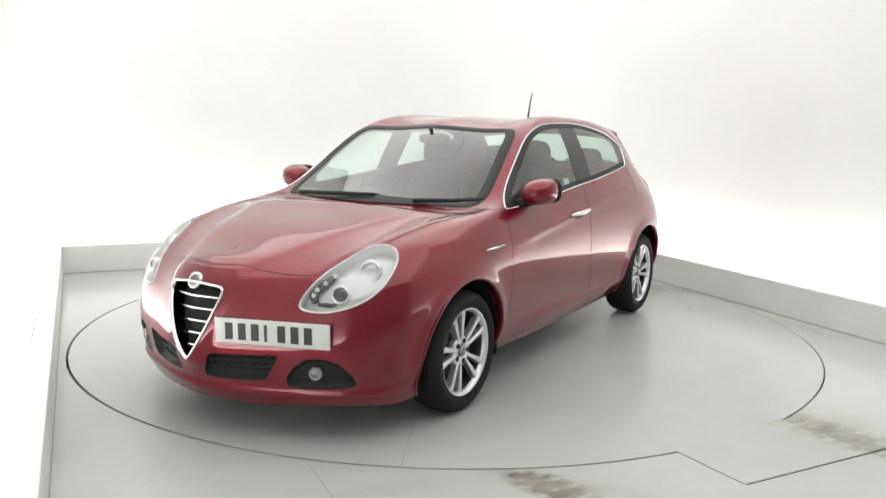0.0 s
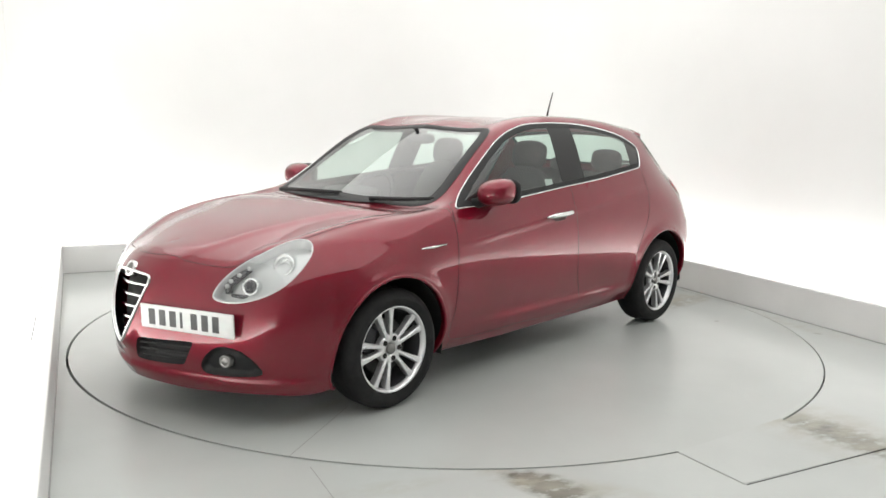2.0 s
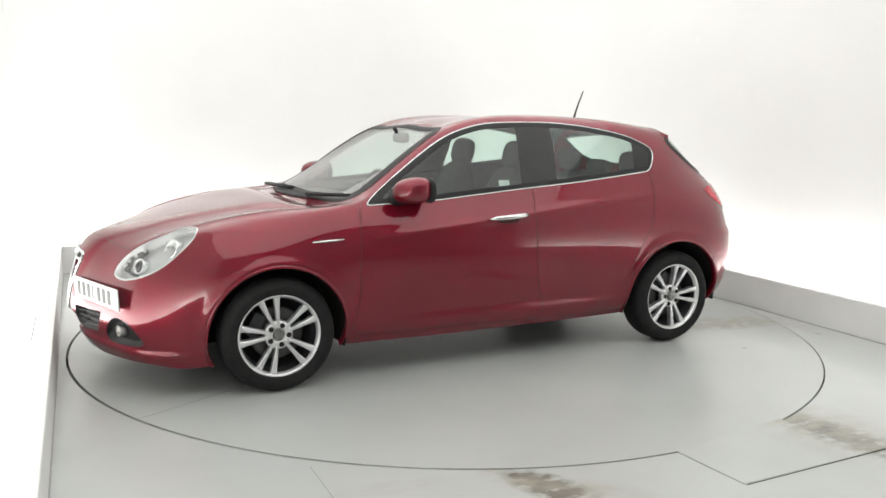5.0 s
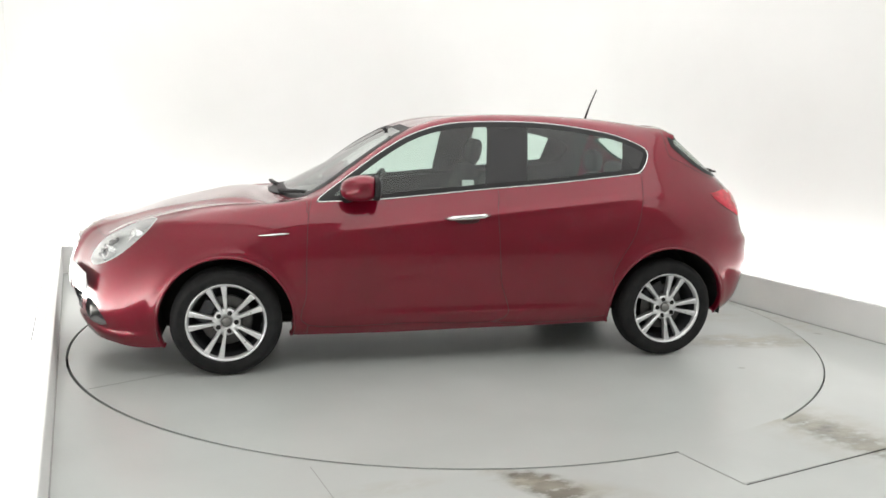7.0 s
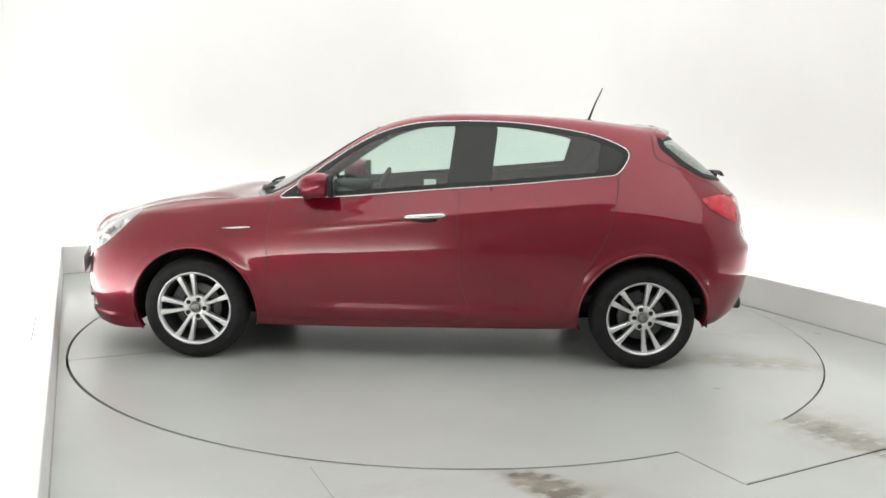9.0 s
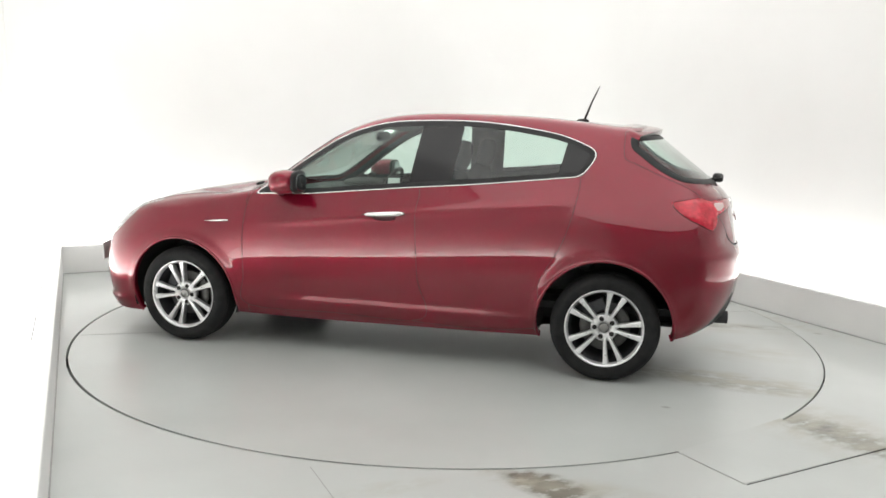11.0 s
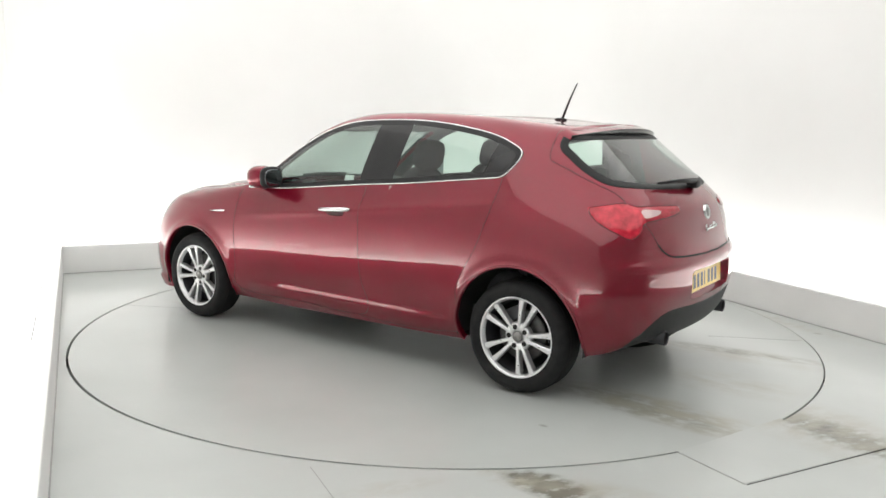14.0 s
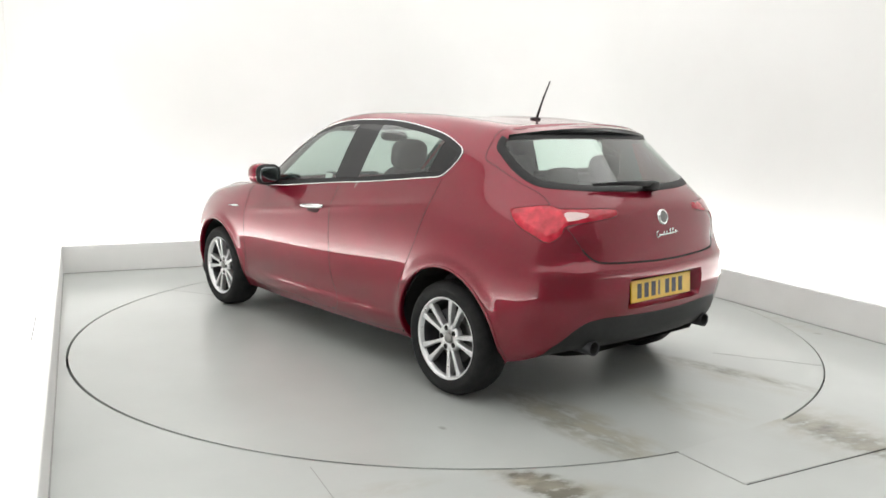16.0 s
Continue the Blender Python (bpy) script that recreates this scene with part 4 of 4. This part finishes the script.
def front_end():
    # grille
    loop = ring_paths(is_piece("grille"), ease=3)
    g = shell_panel("grille", is_piece("grille"), GAP, car, "both", "black mesh grille behind chrome bars", -0.055)
    for name, mirror, s in SIDES:
        bead("grille_frame", loop, half_round(0.014, 0.012), CHROME, g, mirror, "chrome triangular grille frame")
    for i in range(5):
        z = 0.622 - 0.054 * i
        half = 0.139 - 0.0262 * i
        bm = bmesh.new()
        pts = []
        for k in range(9):
            y = half * (k / 4 - 1)
            pts.append((2.214 + 0.022 * (0.64 - z) / 0.2 - 0.25 * abs(y) + 0.002, y, z + 0.004 * (1 - abs(k / 4 - 1))))
        tube(bm, pts, 0.0062, 8)
        part("grille_bar", bm, CHROME, g, "bright horizontal bar", True)
    # badge above it
    bm = bmesh.new()
    lathe(bm, [(0.0, 0.012), (0.028, 0.011), (0.030, 0.014), (0.037, 0.012), (0.039, 0.004), (0.038, -0.02)], 36, pose(2.198, 0, 0.688, 0, -22, 0) @ Matrix.Rotation(-math.pi / 2, 4, "Z"))
    badge = part("bonnet_badge", bm, CHROME, car, "round silver badge", True)
    bm = bmesh.new()
    lathe(bm, [(0.0, 0.0125), (0.026, 0.0118), (0.0265, 0.010)], 32, pose(2.198, 0, 0.688, 0, -22, 0) @ Matrix.Rotation(-math.pi / 2, 4, "Z"))
    part("badge_face", bm, STEEL, badge, "grey badge face", True)
    shell_panel("grille_surround_mesh", is_piece("intake"), BLACK, car, "left", "black mesh air intake")
    shell_panel("grille_surround_mesh", is_piece("intake"), BLACK, car, "right", "black mesh air intake")
    for name, mirror, s in SIDES:
        pocket = shell_panel("fog_lamp_pocket", is_piece("fog_recess"), BLACK, car, name, "black plastic fog lamp pocket")
        for i in range(3):
            bm = bmesh.new()
            tube(bm, [(2.222 - 0.01 * i, s * 0.09, 0.355 - 0.03 * i), (2.15, s * 0.25, 0.36 - 0.03 * i), (2.105, s * (0.385 - 0.02 * i), 0.365 - 0.03 * i)], 0.004, 6)
            part("intake_bar", bm, BLACK, car)
        aim = pose(2.045, s * 0.555, 0.325, 0, 0, s * 22)
        bm = bmesh.new()
        lathe(bm, [(0.0, 0.012), (0.014, 0.010), (0.021, 0.005), (0.024, 0.010), (0.029, 0.008), (0.031, -0.04)], 32, aim @ Matrix.Rotation(-math.pi / 2, 4, "Z"))
        part("fog_lamp", bm, STEEL, pocket, "round clear fog lamp", True)
        # headlight: housing, projector, indicator, lens
        lamp = shell_panel("headlight", is_piece("headlight"), LAMPGREY, car, name, "silver-grey lamp bowl", -0.045)
        bead("lamp_rim", ring_paths(is_piece("headlight"), ease=3), [(0.003, 0.001), (0.0, 0.003), (-0.005, 0.001), (-0.008, -0.05)], LAMPGREY, lamp, mirror)
        shell_panel("lens", is_piece("headlight"), LENS, lamp, name, "clear lamp cover").visible_shadow = False
        turn = Matrix.Rotation(-math.pi / 2, 4, "Z")
        for px, py, pz, r in ((1.935, 0.605, 0.655, 0.038), (1.785, 0.650, 0.742, 0.048)):
            bm = bmesh.new()
            lathe(bm, [(0.0, -0.01), (r * 0.45, 0.0), (r * 0.62, -0.012), (r * 0.7, 0.012), (r, 0.022), (r * 1.06, 0.012), (r * 1.05, -0.03)], 32, pose(px, s * py, pz, 0, -18, s * 28) @ turn)
            part("reflector", bm, REFLECTOR, lamp, "round chrome reflector", True)
        bm = bmesh.new()
        soft_block(bm, 1.938, s * 0.607, 0.656, 0.028, 0.028, 0.028, 2.0, 20, 12)
        part("projector", bm, DARKGLASS, lamp, "glass projector lens", True)
        leds = [(1.905, 0.548, 0.726), (1.945, 0.526, 0.698), (1.977, 0.506, 0.672), (1.993, 0.500, 0.650)]
        bm = bmesh.new()
        tube(bm, [(x - 0.008, s * (y - 0.004), z - 0.004) for x, y, z in leds] + [(1.995, s * 0.512, 0.622)], [0.012, 0.018, 0.020, 0.020, 0.016], 10)
        part("lamp_strip", bm, DARKGLASS, lamp, "dark strip behind the daytime lights", True)
        bm = bmesh.new()
        tube(bm, [(1.985, s * 0.52, 0.612), (1.955, s * 0.565, 0.606), (1.92, s * 0.61, 0.612)], [0.008, 0.012, 0.006], 8)
        part("lamp_foot", bm, DARKGLASS, lamp, "dark lower edge of the lamp bowl", True)
        for x, y, z in leds:
            bm = bmesh.new()
            soft_block(bm, x + 0.008, s * (y + 0.008), z + 0.003, 0.010, 0.010, 0.010, 2.4, 14, 8)
            part("running_light", bm, PLATEWHITE, lamp, "small round daytime light", True)
        bm = bmesh.new()
        tube(bm, [(1.815, s * 0.645, 0.752), (1.785, s * 0.680, 0.772)], 0.004, 6)
        part("lamp_fin", bm, CHROME, lamp, "thin bright fin", True)
    # number plate
    front_plate = plate("front_number_plate", PLATEWHITE)
    front_plate.matrix_local = pose(2.143, 0.398, 0.498, 0, 0, 0) @ pose(0, 0, 0, 0, 0, 90 + 20.6) @ pose(0, 0, 0, 90 + 2, 0, 0)
    for s in (1, -1):
        bm = bmesh.new()
        pts = [(2.145, s * 0.10, 0.205), (2.115, s * 0.25, 0.207), (2.05, s * 0.43, 0.21), (1.95, s * 0.63, 0.225), (1.86, s * 0.735, 0.235)]
        tube(bm, pts, [0.004, 0.008, 0.008, 0.008, 0.004], 8)
        part("bumper_lip", bm, PAINT, car, "", True)


def plate(name, mat):
    """A plate 0.52 by 0.111 m, its face along local z, with bars in place of characters."""
    bm = bmesh.new()
    box(bm, -0.26, -0.0555, -0.004, 0.26, 0.0555, 0.004, None, 0.003)
    parent = part(name, bm, mat, car, "flat plate with dark bars")
    x = -0.212
    for i in range(7):
        bm = bmesh.new()
        w = 0.014 if i == 3 else 0.036
        box(bm, x, -0.037, 0.0042, x + w, 0.037, 0.0052)
        part("bar", bm, INK, parent)
        x += w + (0.046 if i == 3 else 0.0235)
    return parent


def roof_height(x, y):
    near = np.hypot(SHELL[:, 0] - x, SHELL[:, 1] - abs(y))
    near[SHELL[:, 2] < 1.25] = 9
    return float(SHELL[np.argsort(near)[:4], 2].mean())


def rear_end(gate):
    p = plate("rear_number_plate", PLATEYELLOW)
    p.matrix_local = pose(-1.998, 0, 0.588, 0, 0, -90) @ pose(0, 0, 0, 86, 0, 0)
    for name, mirror, s in SIDES:
        t = is_piece("tail_light")
        outer = mask["tail_outer"]
        lamp = shell_panel("tail_light", t & outer, REDLENS, car, name, "glossy red tail lamp")
        clear = t & ~outer & mask["reversing"]
        shell_panel("inner_lens", t & ~outer & ~clear, DEEPRED, lamp, name, "red inner lamp on the tailgate")
        shell_panel("reversing_lens", clear, CLEARLENS, lamp, name, "pale reversing lamp")
        bead("lamp_joint", ring_paths(t, ease=3), [(0.002, 0.0), (0.001, 0.0025), (-0.001, 0.003), (-0.002, 0.002)], SEAM, lamp, mirror)
        # exhaust tip
        bm = bmesh.new()
        lathe(bm, [(0.034, -0.22), (0.036, -0.18), (0.037, 0.0), (0.036, 0.003), (0.033, 0.0), (0.031, -0.1), (0.0, -0.1)], 28, pose(-1.968, s * 0.485, 0.334) @ Matrix.Rotation(math.pi / 2, 4, "Z"))
        tip = part("exhaust_tip", bm, SHADEDALLOY, car, "round steel exhaust tip", True)
        bm = bmesh.new()
        lathe(bm, [(0.0325, -0.004), (0.030, -0.03), (0.0, -0.05)], 28, pose(-1.968, s * 0.485, 0.334) @ Matrix.Rotation(math.pi / 2, 4, "Z"))
        part("bore", bm, GAP, tip, "near-black bore of the exhaust tip", True)
    # spoiler
    bm = bmesh.new()
    rows = []
    for k in range(25):
        y = -0.575 + 1.15 * k / 24
        q = (abs(y) / 0.575) ** 2.2
        root, tip = -1.24 - 0.02 * (1 - q), -1.555 + 0.12 * q
        drop = 1.392 - 0.042 * (abs(y) / 0.575) ** 2
        h = [roof_height(q, y) for q in (root, root - 0.07, root - 0.13)]
        rows.append([bm.verts.new(c) for c in ((root, y, h[0] - 0.012), (root - 0.07, y, h[1] + 0.001), (root - 0.13, y, h[2] + 0.003), (tip + 0.03, y, drop + 0.004), (tip, y, drop - 0.006), (tip + 0.008, y, drop - 0.040), (tip + 0.05, y, drop - 0.056), (root - 0.1, y, drop - 0.058))])
    # rear face and underside split off, their shade painted in as gloss black
    under = bmesh.new()
    low = [[under.verts.new(v.co) for v in r[4:]] for r in rows]
    for a, b in zip(low, low[1:]):
        for i in range(3):
            under.faces.new((a[i], a[i + 1], b[i + 1], b[i]))
    for a, b in zip(rows, rows[1:]):
        for i in range(4):
            bm.faces.new((a[i], a[i + 1], b[i + 1], b[i]))
    bm.faces.new(rows[0])
    bm.faces.new(rows[-1][::-1])
    spoiler = part("spoiler", bm, PAINT, gate, "dark red roof spoiler over the rear window", True)
    part("underside", under, PIANO, spoiler, "spoiler underside, its shade painted as gloss black", True)
    # wiper
    bm = bmesh.new()
    soft_block(bm, -1.90, 0.0, 1.098, 0.032, 0.05, 0.028, 3, 20, 12)
    tube(bm, [(-1.915, 0.0, 1.11), (-1.90, 0.16, 1.118), (-1.865, 0.32, 1.118)], [0.016, 0.012, 0.006], 8)
    tube(bm, [(-1.905, 0.02, 1.108), (-1.875, 0.22, 1.113), (-1.845, 0.40, 1.113)], 0.007, 6)
    part("rear_wiper", bm, BLACK, gate, "black rear wiper", True)
    bm = bmesh.new()
    lathe(bm, [(0.0, 0.012), (0.03, 0.011), (0.032, 0.014), (0.039, 0.011), (0.04, -0.01)], 36, pose(-1.975, 0, 0.945, 0, 12, 0) @ Matrix.Rotation(math.pi / 2, 4, "Z"))
    part("tailgate_badge", bm, CHROME, gate, "round silver badge", True)
    bm = bmesh.new()
    lathe(bm, [(0.0, 0.0128), (0.028, 0.012), (0.029, 0.010)], 32, pose(-1.975, 0, 0.945, 0, 12, 0) @ Matrix.Rotation(math.pi / 2, 4, "Z"))
    part("badge_face", bm, STEEL, gate, "grey badge face", True)
    # flowing model script as plain chrome strokes
    bm = bmesh.new()
    tube(bm, [(-2.006, 0.066, 0.882), (-2.008, 0.082, 0.878), (-2.012, 0.088, 0.862), (-2.013, 0.078, 0.850), (-2.012, 0.064, 0.856), (-2.011, 0.060, 0.866)], 0.0035, 6)
    tube(bm, [(-2.013, 0.060, 0.858), (-2.014, 0.03, 0.862), (-2.014, -0.03, 0.864), (-2.013, -0.085, 0.872)], 0.0045, 6)
    for y, h in ((0.03, 0.012), (0.005, 0.014), (-0.022, 0.026), (-0.045, 0.028), (-0.07, 0.014)):
        tube(bm, [(-2.013, y, 0.861), (-2.011, y - 0.005, 0.864 + h)], 0.003, 6)
    part("tailgate_script", bm, CHROME, gate, "small chrome script strokes", True)


def fittings(doors):
    for name, mirror, s in SIDES:
        # door handle; its cup is a dark red block with the recess's shade painted in
        bm = bmesh.new()
        soft_block(bm, -0.03, s * 0.864, 0.855, 0.075, 0.012, 0.022, 2.5, 24, 12)
        part("handle_cup", bm, SEAM, doors[name, 0], "shaded grip recess", True)
        bm = bmesh.new()
        tube(bm, [(0.10, s * 0.872, 0.862), (0.06, s * 0.892, 0.868), (-0.03, s * 0.898, 0.873), (-0.12, s * 0.892, 0.879), (-0.16, s * 0.874, 0.880)], [0.006, 0.013, 0.015, 0.015, 0.011], 12)
        part("handle", bm, CHROME, doors[name, 0], "chrome door handle", True)
        # the small handle hidden in the rear window's corner is part of the trim; side script as one bright bar
        bm = bmesh.new()
        tube(bm, [(1.13, s * 0.868, 0.778), (1.05, s * 0.877, 0.782), (0.965, s * 0.878, 0.788)], [0.004, 0.0065, 0.005], 8)
        part("fender_badge", bm, CHROME, car, "thin chrome script bar", True)
        # door mirror
        bm = bmesh.new()
        soft_block(bm, 0.585, s * 0.885, 1.034, 0.105, 0.092, 0.073, 2.6, 32, 18, None,
                   lambda x, y, z: (x * (1 - 0.18 * abs(y)) - 0.12 * s * y, y, z * (1 - 0.12 * max(0, x)) + 0.10 * s * y - 0.08 * x))
        mir = part("door_mirror", bm, PAINT, car, "dark red mirror housing", True)
        bm = bmesh.new()
        soft_block(bm, 0.494, s * 0.887, 1.037, 0.022, 0.090, 0.069, 3, 28, 10)
        part("mirror_bezel", bm, BLACK, mir, "black mirror frame", True)
        bm = bmesh.new()
        soft_block(bm, 0.474, s * 0.888, 1.037, 0.005, 0.070, 0.052, 3, 28, 10)
        part("mirror_glass", bm, MIRROR, mir, "mirror glass", True)
        bm = bmesh.new()
        tube(bm, [(0.66, s * 0.78, 0.968), (0.62, s * 0.84, 0.985), (0.585, s * 0.90, 1.0)], [0.03, 0.028, 0.034], 12)
        part("mirror_arm", bm, BLACK, mir, "black mirror foot", True)
    for pts in (((1.06, -0.42, 0.985), (1.048, -0.15, 0.992), (1.02, 0.09, 0.994)), ((1.01, 0.34, 0.982), (0.955, 0.52, 0.988), (0.873, 0.675, 0.996))):
        bm = bmesh.new()
        tube(bm, pts, [0.011, 0.009, 0.006], 8)
        tube(bm, [(x - 0.012, y + 0.01, z + 0.008) for x, y, z in pts], 0.0045, 6)
        part("windscreen_wiper", bm, BLACK, car, "black wiper at the screen's foot", True)
    bm = bmesh.new()
    rows = []
    for k in range(21):
        y = -0.64 + 1.28 * k / 20
        x = 1.035 - 0.20 * (abs(y) / 0.64) ** 2.2
        rows.append([bm.verts.new((x + 0.04, y, 0.962)), bm.verts.new((x, y, 0.984 - 0.01 * abs(y))), bm.verts.new((x - 0.06, y, 0.99))])
    for a, b in zip(rows, rows[1:]):
        for i in range(2):
            bm.faces.new((a[i], b[i], b[i + 1], a[i + 1]))
    part("cowl", bm, BLACK, car, "black plastic cowl panel", True)
    bm = bmesh.new()
    soft_block(bm, -1.06, -0.02, 1.428, 0.04, 0.016, 0.014, 2.4, 20, 10)
    tube(bm, [(-1.07, -0.02, 1.434), (-1.11, -0.025, 1.545), (-1.155, -0.03, 1.645)], [0.008, 0.0055, 0.004], 8)
    part("aerial", bm, BLACK, car, "thin black roof aerial", True)


def cabin():
    def seat_parts(x, y):
        bm = bmesh.new()
        soft_block(bm, x + 0.02, y, 0.50, 0.27, 0.25, 0.10, 3.2, 28, 14)
        seat = part("front_seat", bm, FABRIC, car, "dark grey fabric seat", True)
        bm = bmesh.new()
        soft_block(bm, 0, 0, 0.30, 0.075, 0.25, 0.33, 3.2, 28, 16, pose(x - 0.27, y, 0.52, 0, -18, 0), lambda a, b, c: (a - 0.35 * b * b + 0.25, b * (1 - 0.18 * max(0, c)), c))
        part("backrest", bm, FABRIC, seat, "", True)
        bm = bmesh.new()
        soft_block(bm, 0, 0, 0.0, 0.05, 0.13, 0.095, 3.0, 24, 14, pose(x - 0.475, y, 1.20, 0, -12, 0))
        tube(bm, [(x - 0.46, y - 0.05, 1.12), (x - 0.445, y - 0.05, 1.06)], 0.007, 6)
        tube(bm, [(x - 0.46, y + 0.05, 1.12), (x - 0.445, y + 0.05, 1.06)], 0.007, 6)
        part("headrest", bm, FABRIC, seat, "", True)
    seat_parts(0.11, 0.37)
    seat_parts(0.11, -0.37)
    bm = bmesh.new()
    soft_block(bm, -0.90, 0, 0.52, 0.27, 0.62, 0.10, 4, 36, 14)
    bench = part("rear_bench", bm, FABRIC, car, "dark grey fabric bench", True)
    bm = bmesh.new()
    soft_block(bm, 0, 0, 0.27, 0.07, 0.60, 0.29, 4, 36, 14, pose(-1.14, 0, 0.53, 0, -18, 0))
    part("backrest", bm, FABRIC, bench, "", True)
    for y in (-0.38, 0.0, 0.38):
        bm = bmesh.new()
        soft_block(bm, -1.30, y, 1.145 if y else 1.10, 0.045, 0.125, 0.085 if y else 0.06, 3, 22, 12)
        part("headrest", bm, FABRIC, bench, "", True)
    bm = bmesh.new()
    box(bm, -1.80, -0.55, 0.93, -1.30, 0.55, 0.955, None, 0.01)
    part("parcel_shelf", bm, TRIM, car, "dark parcel shelf")
    bm = bmesh.new()
    soft_block(bm, 0.72, 0, 0.80, 0.26, 0.72, 0.155, 4, 40, 16, None, lambda a, b, c: (a - 0.25 * b * b, b, c * (1 - 0.15 * max(0, -a))))
    soft_block(bm, 0.56, -0.37, 0.945, 0.13, 0.19, 0.045, 3, 24, 12)
    part("dashboard", bm, TRIM, car, "dark grey dashboard", True)
    bm = bmesh.new()
    m = pose(0.36, -0.37, 0.90, 0, -25, 0)
    n = 28
    rows = []
    for i in range(n):
        a = 2 * math.pi * i / n
        c = Vector((0, 0.18 * math.cos(a), 0.18 * math.sin(a)))
        d = Vector((0, math.cos(a), math.sin(a)))
        rows.append([bm.verts.new(m @ (c + (d * math.cos(2 * math.pi * k / 8) + Vector((1, 0, 0)) * math.sin(2 * math.pi * k / 8)) * 0.016)) for k in range(8)])
    for i in range(n):
        a, b = rows[i], rows[(i + 1) % n]
        for k in range(8):
            bm.faces.new((a[k], a[(k + 1) % 8], b[(k + 1) % 8], b[k]))
    soft_block(bm, 0.02, 0, 0, 0.04, 0.07, 0.06, 3, 18, 10, m)
    for yy, zz in ((0.17, 0.0), (-0.17, 0.0), (0.0, -0.17)):
        tube(bm, [m @ Vector((0.01, yy * 0.3, zz * 0.3)), m @ Vector((0.0, yy, zz))], 0.014, 6)
    part("steering_wheel", bm, BLACK, car, "black steering wheel", True)
    bm = bmesh.new()
    soft_block(bm, 0.28, 0, 1.30, 0.025, 0.115, 0.035, 3, 24, 12)
    tube(bm, [(0.29, 0, 1.32), (0.33, 0, 1.36)], 0.012, 8)
    part("rear_view_mirror", bm, BLACK, car, "black rear-view mirror", True)
    bm = bmesh.new()
    box(bm, -1.75, -0.70, 0.36, 0.9, 0.70, 0.40)
    part("cabin_floor", bm, TRIM, car, "dark carpet")


car_doors, car_gate = painted_panels()
linings()
windows()
arches()
underside()
for wx, ws, wspin, wz in ((1.305, 1, -3, 0.30), (-1.305, 1, -37, 0.302), (1.305, -1, 20, 0.30), (-1.305, -1, 50, 0.302)):
    wheel(wx, ws, wspin, wz)
front_end()
rear_end(car_gate)
fittings(car_doors)
cabin()


# ---- what moves: the turntable and the car on it ----
def motions():
    times = [0.25 * i for i in range(0, 9)] + [0.5 * i for i in range(5, 33)]
    walk(turntable, [(t, pose(0, 0, 0, 0, 0, turn_at(t))) for t in times])
    walk(car, [(t, pose(0, 0, 0, 0, 0, turn_at(t)) @ pose(0.148, 0.153, 0)) for t in times])


motions()
